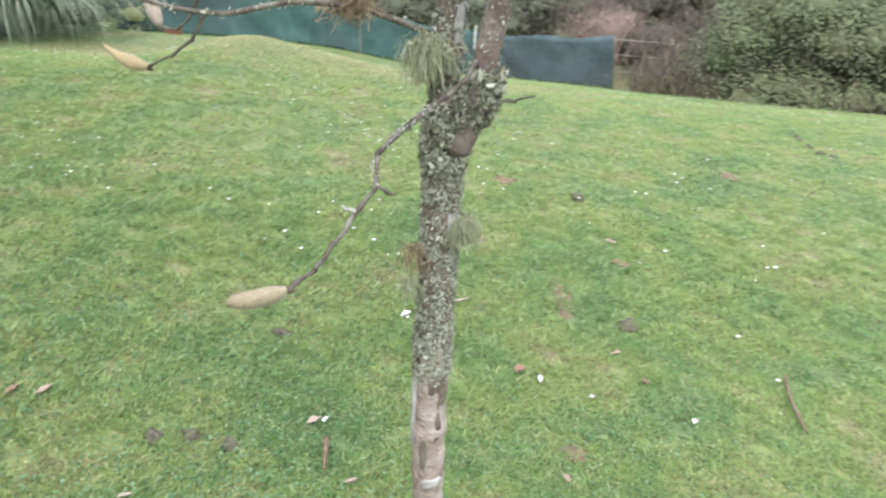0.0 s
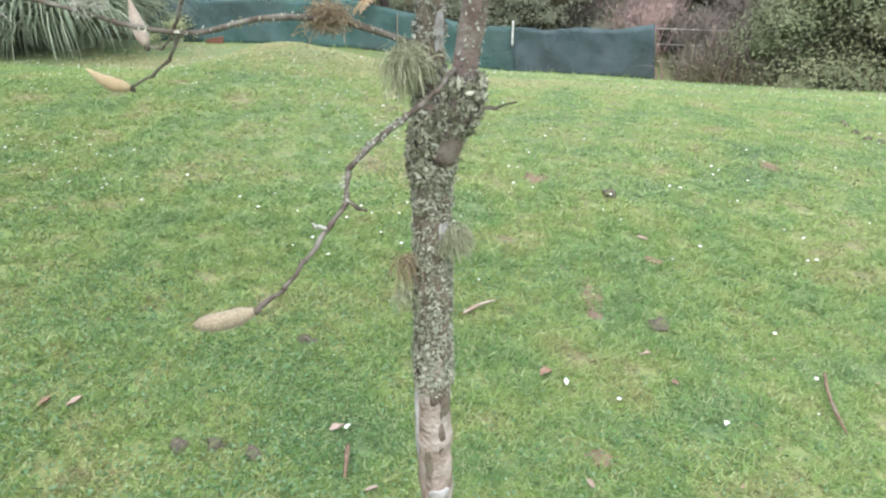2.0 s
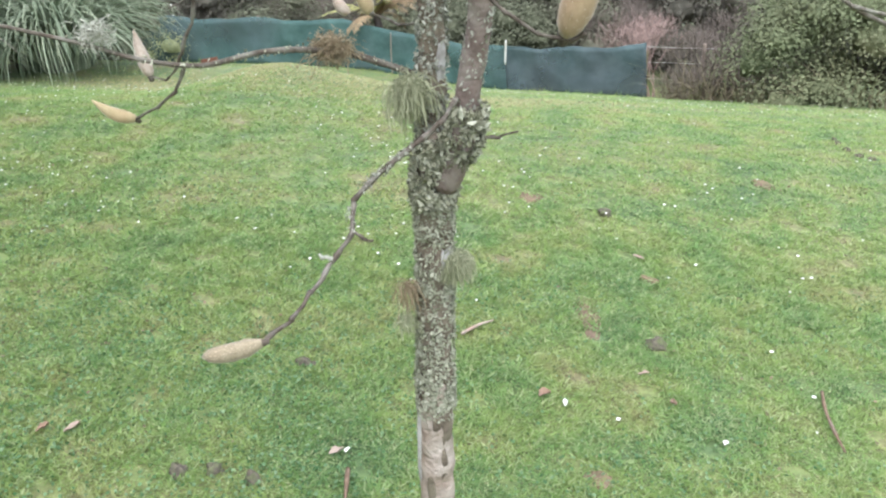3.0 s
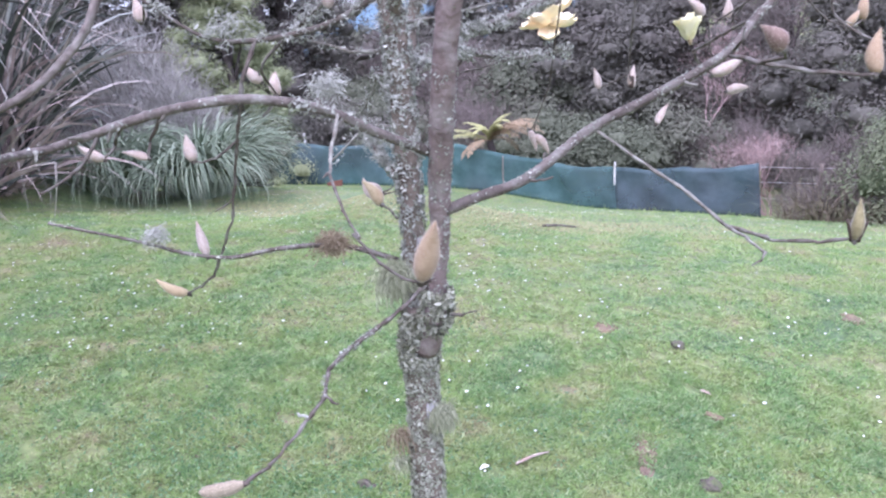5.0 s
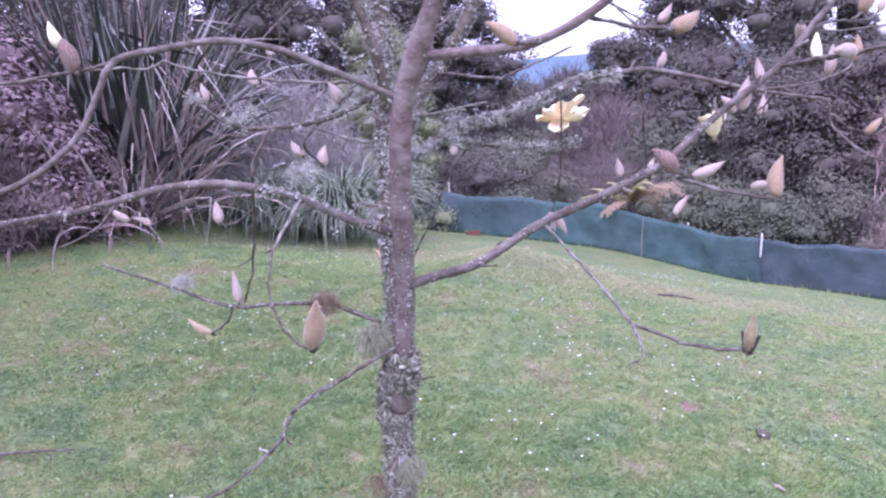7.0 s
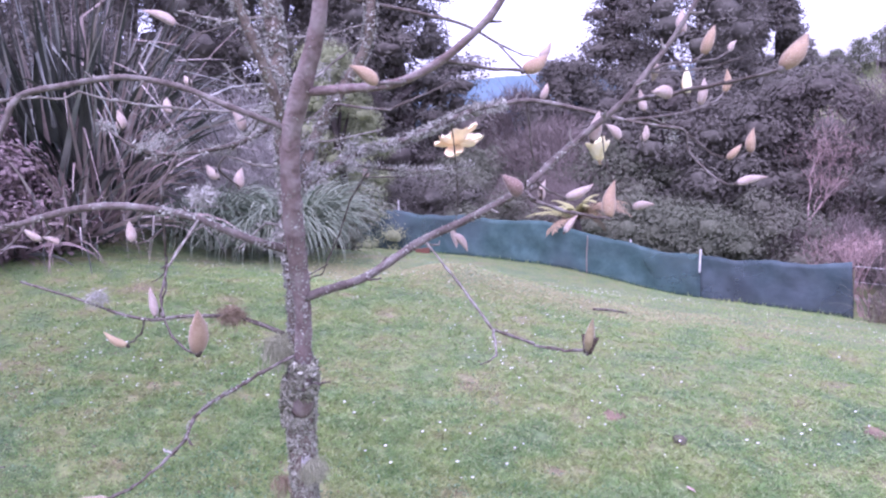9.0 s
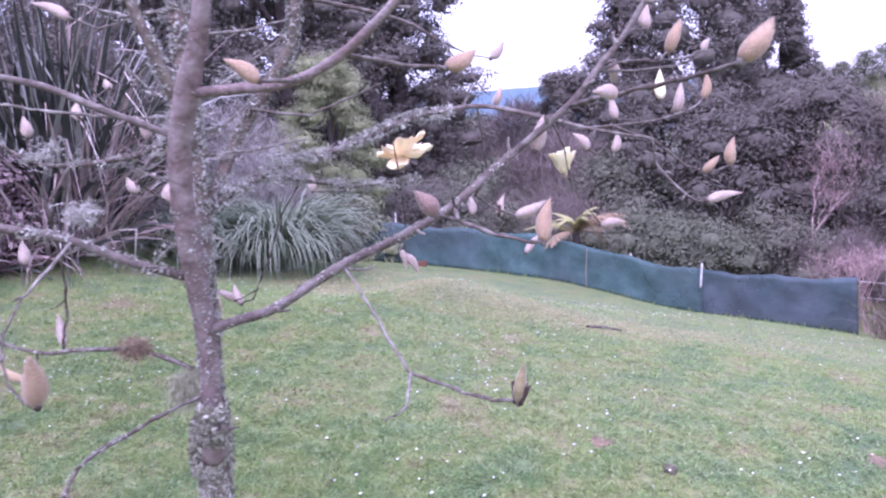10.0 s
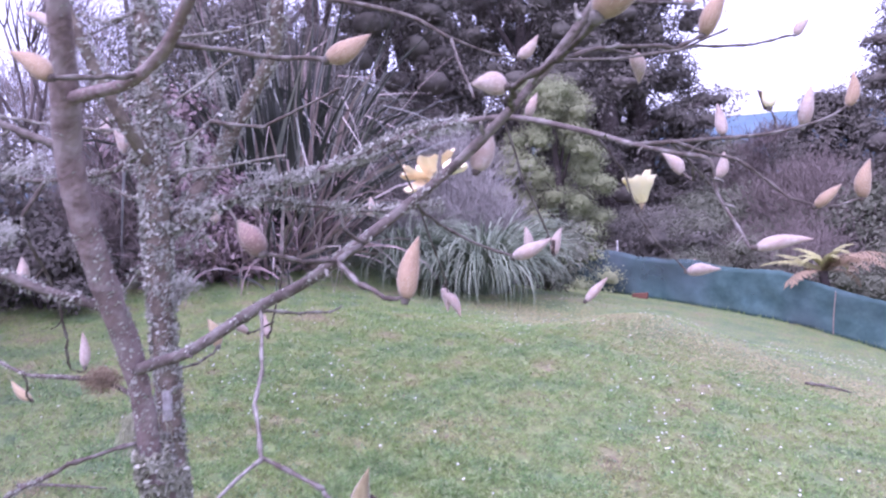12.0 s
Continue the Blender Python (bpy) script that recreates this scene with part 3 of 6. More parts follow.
twig([(-0.333, 1.075, 1.348), (-0.36, 1.09, 1.315), (-0.4, 1.1, 1.29), (-0.446, 1.125, 1.271)], 0.0032, 0.0022)
twig([(0.0, 1.18, 1.36), (-0.05, 1.27, 1.345), (-0.08, 1.33, 1.35), (-0.106, 1.359, 1.358)], 0.003, 0.0022)
twig([(-0.207, 0.797, 1.628), (-0.25, 0.822, 1.59), (-0.252, 0.81, 1.57)], 0.003, 0.0022)
twig([(-0.307, 0.795, 1.613), (-0.317, 0.769, 1.581), (-0.321, 0.735, 1.566), (-0.328, 0.683, 1.556)], 0.0032, 0.002)
twig([(0.035, 1.1, 1.262), (0.015, 0.99, 1.258), (-0.019, 0.972, 1.238), (-0.054, 0.94, 1.222), (-0.1, 0.915, 1.19), (-0.103, 0.885, 1.158), (-0.13, 0.87, 1.128), (-0.152, 0.835, 1.108), (-0.172, 0.8, 1.091), (-0.201, 0.767, 1.083)], 0.0042, 0.0034, M_twig, knots=0.5)
twig([(-0.102, 0.89, 1.16), (-0.088, 0.88, 1.152), (-0.075, 0.875, 1.152)], 0.0032, 0.0018)
twig([(-0.125, 0.872, 1.133), (-0.137, 0.868, 1.137), (-0.143, 0.866, 1.142)], 0.003, 0.0026, M_lichen_grey)
twig([(0.07, 1.1, 1.2), (0.09, 1.095, 1.2), (0.118, 1.09, 1.208)], 0.004, 0.0016)
twig([(0.8, 1.88, 1.685), (0.74, 1.98, 1.69), (0.7, 2.04, 1.694)], 0.0022, 0.0018)
twig([(0.735, 1.68, 1.682), (0.7, 1.86, 1.64), (0.66, 1.96, 1.612), (0.627, 1.99, 1.627)], 0.0026, 0.002)
twig([(0.7, 1.86, 1.64), (0.69, 1.97, 1.6), (0.686, 2.027, 1.612)], 0.0022, 0.002)
twig([(0.83, 1.93, 1.69), (0.826, 1.93, 1.71), (0.82, 1.926, 1.734)], 0.0022, 0.002)
twig([(0.78, 1.245, 1.775), (0.82, 1.33, 1.79), (0.855, 1.43, 1.79), (0.876, 1.46, 1.805)], 0.0034, 0.0026)
twig([(0.855, 1.43, 1.79), (0.9, 1.57, 1.798), (0.927, 1.69, 1.818)], 0.0028, 0.002)
twig([(0.83, 1.26, 1.83), (0.84, 1.4, 1.845), (0.834, 1.53, 1.86)], 0.003, 0.0022)
twig([(0.79, 1.25, 1.785), (0.785, 1.38, 1.795), (0.775, 1.475, 1.8)], 0.003, 0.0022)
branch([(0.02, 1.21, 2.05), (0.18, 1.38, 2.0), (0.34, 1.49, 1.945), (0.42, 1.53, 1.89)], 0.006, 0.004, M_twig)
twig([(0.42, 1.53, 1.89), (0.46, 1.59, 1.862), (0.497, 1.62, 1.852)], 0.003, 0.0022)
twig([(0.42, 1.53, 1.89), (0.47, 1.48, 1.84), (0.542, 1.416, 1.769)], 0.0032, 0.002)
twig([(0.1, 1.43, 1.63), (0.024, 1.45, 1.551), (-0.03, 1.47, 1.46), (-0.105, 1.49, 1.358), (-0.175, 1.535, 1.337)], 0.003, 0.002)
twig([(-0.08, 1.485, 1.385), (-0.12, 1.46, 1.365), (-0.13, 1.45, 1.365)], 0.002, 0.002)
twig([(0.335, 1.14, 1.488), (0.33, 1.22, 1.468), (0.31, 1.3, 1.455), (0.3, 1.33, 1.458)], 0.0034, 0.0018, M_twig_pale)
twig([(-0.12, 0.672, 1.827), (-0.17, 0.64, 1.815), (-0.25, 0.6, 1.81), (-0.36, 0.55, 1.81)], 0.0034, 0.0026)
twig([(0.06, 1.33, 1.77), (0.12, 1.26, 1.782), (0.168, 1.21, 1.775), (0.25, 1.25, 1.757), (0.3, 1.27, 1.775), (0.378, 1.3, 1.802)], 0.0042, 0.0022)
twig([(0.02, 1.2, 1.78), (-0.12, 1.26, 1.79), (-0.25, 1.23, 1.808), (-0.33, 1.17, 1.83), (-0.37, 1.13, 1.843), (-0.42, 1.08, 1.867), (-0.44, 1.06, 1.853), (-0.47, 1.03, 1.86), (-0.56, 0.98, 1.862)], 0.0046, 0.0026, M_twig_pale)
twig([(-0.28, 1.21, 1.818), (-0.33, 1.28, 1.81), (-0.375, 1.318, 1.812)], 0.0026, 0.002)
twig([(-0.2, 1.245, 1.8), (-0.21, 1.2, 1.86), (-0.17, 1.15, 1.93), (-0.142, 1.173, 1.962), (-0.09, 1.2, 1.975), (-0.05, 1.22, 1.99)], 0.0028, 0.002)
twig([(-0.142, 1.173, 1.962), (-0.16, 1.16, 1.975), (-0.179, 1.141, 1.985)], 0.0022, 0.002)
twig([(-0.25, 1.23, 1.808), (-0.36, 1.36, 1.86), (-0.425, 1.474, 1.89)], 0.0028, 0.002)
twig([(-0.04, 1.22, 1.79), (-0.07, 1.2, 1.755), (-0.085, 1.2, 1.748)], 0.0026, 0.002)
twig([(-0.273, 0.8, 1.621), (-0.345, 0.88, 1.588), (-0.36, 0.865, 1.57)], 0.003, 0.0022)
twig([(0.78, 1.245, 1.775), (0.83, 1.3, 1.77), (0.9, 1.33, 1.772), (0.95, 1.33, 1.785)], 0.0026, 0.0015)
twig([(0.2, 1.53, 1.605), (0.05, 1.7, 1.585), (-0.116, 1.84, 1.582)], 0.0026, 0.002)
twig([(-0.35, 1.43, 1.66), (-0.35, 1.44, 1.64), (-0.352, 1.439, 1.635)], 0.0022, 0.002)
twig([(-0.37, 1.13, 1.843), (-0.44, 1.2, 1.81), (-0.49, 1.27, 1.782), (-0.508, 1.29, 1.786)], 0.0028, 0.002)

# short spur shoots and old leaf nodes along the branches
spur_rng = random.Random(91)
for line_pts, size in ((BR_R, 0.0065), (BR_P, 0.006), (BR_L1[:6], 0.0045), (BR_L2[2:11], 0.0055), (BR_Q[3:], 0.0045), (BR_V, 0.003), (BR_U, 0.003)):
    for a, b in zip(line_pts[:-1], line_pts[1:]):
        if spur_rng.random() < 0.3:
            continue
        a, b = Vector(a), Vector(b)
        d = (b - a).normalized()
        p = a.lerp(b, spur_rng.uniform(0.2, 0.8))
        out = d.orthogonal().normalized()
        out.rotate(Matrix.Rotation(spur_rng.uniform(0, 6.28), 3, d))
        ln = spur_rng.uniform(0.012, 0.026)
        limb("spur", [p, p + out * ln * 0.55 + d * ln * 0.2, p + out * ln + d * ln * 0.6], [size * 0.8, size * 0.42, size * 0.3], M_twig_pale, 6, 0.004, 0.25, 200.0)


# bushy pale lichen growing in tufts on the older wood
tuft_rng = random.Random(37)
for line_pts, count, size in ((BR_Q[:7], 13, 0.02), (BR_Q2, 5, 0.02), (BR_S, 5, 0.018), (BR_T[:4], 6, 0.02), (BR_K, 4, 0.022), (STEM_A[3:8], 12, 0.024), (BR_F[:5], 6, 0.02), (BR_D, 4, 0.018)):
    for k in range(count):
        u = (len(line_pts) - 1) * (k + tuft_rng.random()) / count
        a, b = Vector(line_pts[int(u)]), Vector(line_pts[min(int(u) + 1, len(line_pts) - 1)])
        p = a.lerp(b, u - int(u)) + Vector((tuft_rng.uniform(-1, 1), tuft_rng.uniform(-1, 1), tuft_rng.uniform(-0.6, 1))) * (0.02 if line_pts[0] == STEM_A[3] else 0.008)
        beard(p, size * tuft_rng.uniform(0.7, 1.5), 75, size * tuft_rng.uniform(0.4, 0.7), tuft_rng.choice((M_beard_pale, M_lichen_grey)), 600 + int(u * 10) + 40 * count + k, "pale bushy lichen", (tuft_rng.uniform(-0.5, 0.5), tuft_rng.uniform(-0.5, 0.5), tuft_rng.uniform(-0.4, 0.4)))


# ---- buds ----
def bud(base, tip, r, mat=None, scale_side=None, bow=0.08, seed=0, label="", blunt=False):
    """A furry pointed bud of two overlapping scales, its fur standing off the edge."""
    rng = random.Random(seed)
    b, t = Vector(base), Vector(tip)
    r *= 0.9
    axis = t - b
    ln = axis.length
    axis.normalize()
    side = axis.orthogonal().normalized()
    side.rotate(Matrix.Rotation(rng.uniform(0, 6.28), 3, axis))
    up = axis.cross(side)
    verts, faces = [], []
    rows, ring = 12, 14
    for i in range(rows + 1):
        s = i / rows
        f = (math.sin(math.pi * min(1, s * 0.95 + 0.05) ** 0.66)) ** 0.85 if s < 0.985 else 0.03
        if blunt:
            f = min(1.0, 0.45 + 2.2 * s) * math.sqrt(max(0.004, 1 - max(0, (s - 0.55) / 0.45) ** 2.4))
        f = max(f, 0.05)
        c = b + axis * ln * s + side * ln * bow * math.sin(math.pi * s)
        for k in range(ring):
            a = 2 * math.pi * k / ring
            seam = 1 + 0.09 * ((a + s * 1.2) % math.pi) / math.pi
            q = r * f * seam * (1 + 0.07 * noise.noise(Vector((k * 0.7, i * 0.6, seed * 3.1))))
            verts.append(c + (side * math.cos(a) + up * math.sin(a) * 0.85) * q)
    for i in range(rows):
        for k in range(ring):
            k2 = (k + 1) % ring
            faces.append((i * ring + k, i * ring + k2, (i + 1) * ring + k2, (i + 1) * ring + k))
    faces.append(tuple(range(ring))[::-1])
    faces.append(tuple(rows * ring + k for k in range(ring)))
    hairs = []
    for _ in range(380):
        i, k = rng.randint(1, rows - 1), rng.randint(0, ring - 1)
        p = verts[i * ring + k].lerp(verts[(i + 1) * ring + (k + rng.randint(0, 1)) % ring], rng.random())
        out = (p - (b + axis * ln * i / rows)).normalized()
        w = out.cross(axis) * r * 0.025
        e = p + (out * rng.uniform(0.5, 1.0) + axis * rng.uniform(0.4, 0.9)) * r * 0.2
        hairs.append([p - w, p + w, e])
    ob = mesh_ob("bud", verts, faces, mat or M_bud, label=label)
    adopt(tree, ob)
    stalk_v, stalk_f = tube([b - axis * ln * 0.12, b - axis * ln * 0.03, b + axis * ln * 0.05], [r * 0.26, r * 0.42, r * 0.3], 7, 0.003, 0.25, 300)
    stalk = mesh_ob("bud_stalk", stalk_v, stalk_f, M_twig)
    stalk.parent = ob
    if mat not in (M_petal_white, M_husk, M_bud_olive, M_bud_green):
        fur = tagged(quads_ob("fur", np.array([[tuple(q) for q in h] for h in hairs]), M_fur), "short pale hairs standing off the bud", kind="stuff")
        fur.parent = ob
    for scale_at in (scale_side if isinstance(scale_side, tuple) else () if scale_side is None else (scale_side,)):
        husk_verts, husk_faces = [], []
        for i in range(5):
            for k in range(5):
                a = scale_at + (k - 2) * 0.42 * (1 - 0.12 * i)
                c = b - axis * ln * 0.06 + axis * ln * 0.13 * i
                husk_verts.append(c + (side * math.cos(a) + up * math.sin(a)) * r * (0.66 + 0.2 * i))
        for i in range(4):
            for k in range(4):
                o = i * 5 + k
                husk_faces.append((o, o + 1, o + 6, o + 5))
        husk = mesh_ob("bud_scale", husk_verts, husk_faces, M_husk, label="dark split bud scale")
        thick = husk.modifiers.new("thickness", "SOLIDIFY")
        thick.thickness = 0.0015
        husk.parent = ob
        husk.matrix_parent_inverse = Matrix.Identity(4)
    return ob


bud((0.147, 0.665, 1.411), (0.179, 0.639, 1.482), 0.0172, None, seed=1, bow=0.03)
bud((-0.446, 1.125, 1.271), (-0.498, 1.112, 1.31), 0.011, M_bud_green, seed=2)
bud((-0.463, 1.252, 1.31), (-0.475, 1.262, 1.384), 0.0135, M_bud_pink, seed=3)
bud((-0.358, 1.105, 1.524), (-0.365, 1.111, 1.571), 0.0142, M_bud_pink, seed=4)
bud((0.686, 0.973, 1.318), (0.697, 0.983, 1.374), 0.0112, M_bud_olive, (1.2, 3.1, 4.6), seed=5, label="olive-brown bud splitting its black scale")
bud((0.598, 0.957, 1.59), (0.571, 0.952, 1.624), 0.015, M_bud_dark, seed=6)
bud((0.728, 1.024, 1.537), (0.739, 1.038, 1.595), 0.0128, None, seed=7)
bud((0.483, 1.821, 1.39), (0.516, 1.853, 1.432), 0.0113, M_bud_pink, seed=8)
bud((0.18, 1.743, 1.421), (0.19, 1.738, 1.37), 0.0111, M_bud_pink, seed=9)
bud((0.189, 1.744, 1.409), (0.219, 1.746, 1.358), 0.012, M_bud_pink, seed=10)
bud((0.571, 1.449, 1.525), (0.632, 1.463, 1.551), 0.0135, M_bud_pink, seed=11)
bud((0.43, 1.8, 1.488), (0.441, 1.815, 1.538), 0.0115, M_bud_pink, 0.6, seed=12)
bud((0.352, 1.825, 1.493), (0.345, 1.828, 1.543), 0.0115, M_bud_pink, seed=49)
bud((0.661, 1.903, 1.438), (0.717, 1.925, 1.44), 0.0135, M_bud_pink, seed=13)
bud((0.675, 1.228, 1.658), (0.689, 1.243, 1.712), 0.0152, M_bud_pink, seed=14)
bud((0.932, 1.45, 1.534), (0.991, 1.474, 1.541), 0.0105, M_bud_pink, seed=15)
bud((0.912, 1.824, 1.558), (0.947, 1.844, 1.591), 0.0115, None, seed=16)
bud((0.968, 1.89, 1.566), (0.979, 1.905, 1.628), 0.0147, None, seed=17)
bud((0.819, 1.926, 1.734), (0.82, 1.938, 1.804), 0.0166, M_petal_white, 1.0, seed=18, label="pale yellow bud about to open")
bud((0.847, 2.033, 1.698), (0.86, 2.051, 1.772), 0.0158, M_bud_pink, seed=19)
bud((0.912, 2.101, 1.728), (0.919, 2.115, 1.792), 0.0128, None, seed=20)
bud((0.692, 2.048, 1.698), (0.682, 2.055, 1.76), 0.0147, M_bud_pink, seed=21)
bud((0.627, 1.99, 1.627), (0.59, 1.983, 1.671), 0.0146, M_bud_pink, seed=22)
bud((0.686, 2.027, 1.612), (0.695, 2.04, 1.663), 0.013, M_bud_pink, seed=23)
bud((0.488, 1.645, 1.752), (0.502, 1.66, 1.792), 0.011, M_bud_pink, seed=24)
bud((0.836, 1.065, 1.727), (0.805, 1.056, 1.734), 0.0115, M_bud_pink, seed=25)
bud((0.994, 0.945, 1.746), (1.029, 0.966, 1.79), 0.0159, None, seed=26)
bud((0.876, 1.46, 1.805), (0.9, 1.482, 1.862), 0.0145, None, seed=27)
bud((0.927, 1.69, 1.818), (0.942, 1.71, 1.84), 0.008, M_bud_pink, seed=40)
bud((0.834, 1.53, 1.86), (0.836, 1.548, 1.912), 0.0125, M_bud_pink, seed=41)
bud((0.775, 1.475, 1.8), (0.767, 1.5, 1.762), 0.011, M_bud_pink, seed=42)
bud((0.497, 1.62, 1.852), (0.523, 1.642, 1.888), 0.0115, M_bud_pink, seed=43)
bud((-0.175, 1.535, 1.337), (-0.2, 1.552, 1.384), 0.0125, M_bud_pink, seed=44)
bud((-0.13, 1.45, 1.365), (-0.162, 1.424, 1.397), 0.0115, M_bud_pink, seed=45)
bud((-0.17, 0.64, 1.816), (-0.19, 0.63, 1.87), 0.0135, M_bud_dark, 0.9, seed=46, label="plump mauve-brown bud, creamy petals pushing out")
bud((-0.183, 0.634, 1.85), (-0.193, 0.628, 1.888), 0.0095, M_petal_white, seed=53, label="creamy petals pushing out of a bud")
bud((-0.36, 0.865, 1.57), (-0.386, 0.85, 1.597), 0.009, M_bud_pink, seed=47)
bud((-0.375, 1.318, 1.812), (-0.395, 1.34, 1.852), 0.0125, M_bud_pink, seed=48)
bud((-0.179, 1.141, 1.985), (-0.245, 1.12, 2.02), 0.0115, M_bud_pink, seed=50)
bud((-0.425, 1.474, 1.89), (-0.45, 1.49, 1.915), 0.0125, M_bud_pink, seed=51)
bud((-0.085, 1.2, 1.748), (-0.1, 1.19, 1.79), 0.0125, M_bud_pink, seed=52)
bud((-0.116, 1.84, 1.582), (-0.119, 1.847, 1.63), 0.0129, M_bud_pink, seed=28)
bud((-0.375, 1.56, 1.6), (-0.382, 1.594, 1.651), 0.0158, M_bud_pink, seed=29)
bud((-0.352, 1.439, 1.635), (-0.379, 1.436, 1.674), 0.0135, M_bud_pink, seed=30)
bud((-0.106, 1.359, 1.358), (-0.14, 1.364, 1.411), 0.0145, M_bud_green, seed=31)
bud((-0.508, 1.29, 1.786), (-0.516, 1.296, 1.834), 0.0145, M_bud_pink, seed=32)
bud((-0.252, 0.81, 1.57), (-0.286, 0.804, 1.583), 0.0068, M_bud_pink, seed=33)
bud((0.589, 1.081, 1.794), (0.626, 1.114, 1.818), 0.0145, None, seed=34)
bud((0.411, 0.853, 1.789), (0.379, 0.829, 1.819), 0.0128, None, seed=35)
bud((-0.201, 0.767, 1.083), (-0.268, 0.752, 1.079), 0.0125, M_bud_pale, seed=36, bow=-0.05, blunt=True, label="fat furry tan bud at the tip of the lowest twig")


# ---- flowers ----
def petal(flower, base, out, up, length, width, curl, mat, seed):
    """A cupped petal with thickness and a wavy edge."""
    base, out, up = Vector(base), Vector(out).normalized(), Vector(up).normalized()
    side = out.cross(up).normalized()
    rows, cols = 7, 5
    grid = []
    for i in range(rows):
        s = i / (rows - 1)
        w = width * math.sin(math.pi * (0.12 + 0.73 * s)) ** 0.8
        for k in range(cols):
            c = (k / (cols - 1) - 0.5) * 2
            z = curl * math.sin(s * 2.2) * length + 0.25 * w * c * c + 0.006 * noise.noise(Vector((s * 3, c * 2, seed)))
            grid.append(base + out * length * s + side * w * 0.5 * c + up * z)
    n = len(grid)
    verts = grid + [g - up * 0.0012 for g in grid]
    faces = []
    for i in range(rows - 1):
        for k in range(cols - 1):
            o = i * cols + k
            faces += [(o, o + 1, o + cols + 1, o + cols), (n + o, n + o + cols, n + o + cols + 1, n + o + 1)]
    ob = mesh_ob("petal", verts, faces, mat)
    ob.parent = flower
    return ob


def flower(centre, axis, n, length, width, spread, mat, seed, label, curl=(-0.12, 0.1)):
    """An open flower: a receptacle with its ring of petals."""
    rng = random.Random(seed)
    axis = Vector(axis).normalized()
    c = Vector(centre)
    v, f = tube([c - axis * 0.012, c, c + axis * 0.016, c + axis * 0.022], [0.004, 0.006, 0.005, 0.002], 8, 0.004, 0.3, 300)
    ob = mesh_ob("flower", v, f, M_bud_green, label=label)
    adopt(tree, ob)
    side = axis.orthogonal().normalized()
    for i in range(n):
        a = 2 * math.pi * (i + rng.uniform(-0.2, 0.2)) / n
        d = side.copy()
        d.rotate(Matrix.Rotation(a, 3, axis))
        tilt = spread * rng.uniform(0.6, 1.4)
        out = d * math.sin(tilt) + axis * math.cos(tilt)
        up = axis * math.sin(tilt) - d * math.cos(tilt)
        petal(ob, c, out, up, length * rng.uniform(0.85, 1.15), width * rng.uniform(0.85, 1.1), rng.uniform(*curl), mat, seed + i)
    return ob


flower((0.258, 1.642, 1.664), (0.08, -0.12, 0.98), 11, 0.067, 0.05, 1.2, M_petal, 61, "wide open yellow flower, some petals drooping", (-0.42, 0.18))
flower((0.58, 1.893, 1.575), (-0.1, 0.0, 1.0), 8, 0.06, 0.04, 0.55, M_petal_white, 62, "half-open pale yellow cup-shaped flower")

# ---- lichen and moss on the tree ----
flakes("lichen", TRUNK[4:], TRUNK_R[4:], 13000, 0.0075, M_lichen, 21, 0.004, 0.9, "grey-green crust of leafy lichen", 0.25)
flakes("lichen", [(-0.064, 1.178, 0.665), (-0.061, 1.178, 0.7), (-0.058, 1.177, 0.76)], [0.032] * 3, 2600, 0.0075, M_lichen, 20, 0.004, 0.9, "grey-green crust of leafy lichen", 0.3)
flakes("lichen", STEM_A, STEM_A_R, 13000, 0.0085, M_lichen_grey, 22, 0.005, 1.0, "pale grey crust of leafy lichen", 0.25)
flakes("lichen", STEM_B[1:7], STEM_B_R[1:7], 1500, 0.0055, M_lichen_grey, 23, 0.002, 0.5, "thin grey lichen")
flakes("lichen", BR_Q[:7], [0.009] * 7, 2600, 0.0085, M_lichen_grey, 24, 0.006, 1.2, "thick pale grey lichen")
flakes("lichen", BR_Q2, [0.007] * 4, 1500, 0.007, M_lichen_grey, 25, 0.008, 1.2)
flakes("lichen", BR_L2[:5], [0.0085] * 5, 500, 0.007, M_lichen_grey, 26, 0.004, 0.8)
flakes("lichen", BR_S, [0.006] * 5, 420, 0.007, M_lichen_grey, 27, 0.01, 1.2)
flakes("lichen", BR_T[:4], [0.006] * 4, 420, 0.007, M_lichen_grey, 28, 0.01, 1.2)
flakes("lichen", BR_K, [0.008] * 3, 700, 0.008, M_lichen_grey, 29, 0.004, 0.9)
flakes("lichen", BR_F, [0.014] * 8, 2600, 0.0065, M_lichen_grey, 39, 0.004, 0.9)
flakes("lichen", BR_D, [0.012] * 5, 900, 0.008, M_lichen_grey, 30, 0.005, 0.9)
flakes("lichen", BR_R[:8], [0.0095, 0.009, 0.0085, 0.008, 0.0075, 0.007, 0.0065, 0.006], 700, 0.0048, M_lichen_grey, 31, 0.001, 0.6)
flakes("lichen", BR_P, [0.0085] * 8, 300, 0.0045, M_lichen_grey, 34, 0.001, 0.6)
flakes("lichen", BR_L2[4:], [0.0066] * 10, 380, 0.0045, M_lichen_grey, 35, 0.001, 0.6)
flakes("lichen", STEM_B[6:], STEM_B_R[6:], 130, 0.005, M_lichen_grey, 36, 0.001, 0.5)
flakes("lichen", [(-0.019, 0.972, 1.238), (-0.054, 0.94, 1.222), (-0.1, 0.915, 1.19), (-0.103, 0.885, 1.158)], [0.0036] * 4, 420, 0.0045, M_lichen_grey, 37, 0.002, 0.9)
flakes("lichen", BR_N, [0.0045] * 8, 380, 0.0045, M_lichen, 38, 0.002, 0.9)
MOSS = [(-0.022, 1.165, 1.08), (-0.012, 1.16, 1.14), (0.004, 1.15, 1.19)]
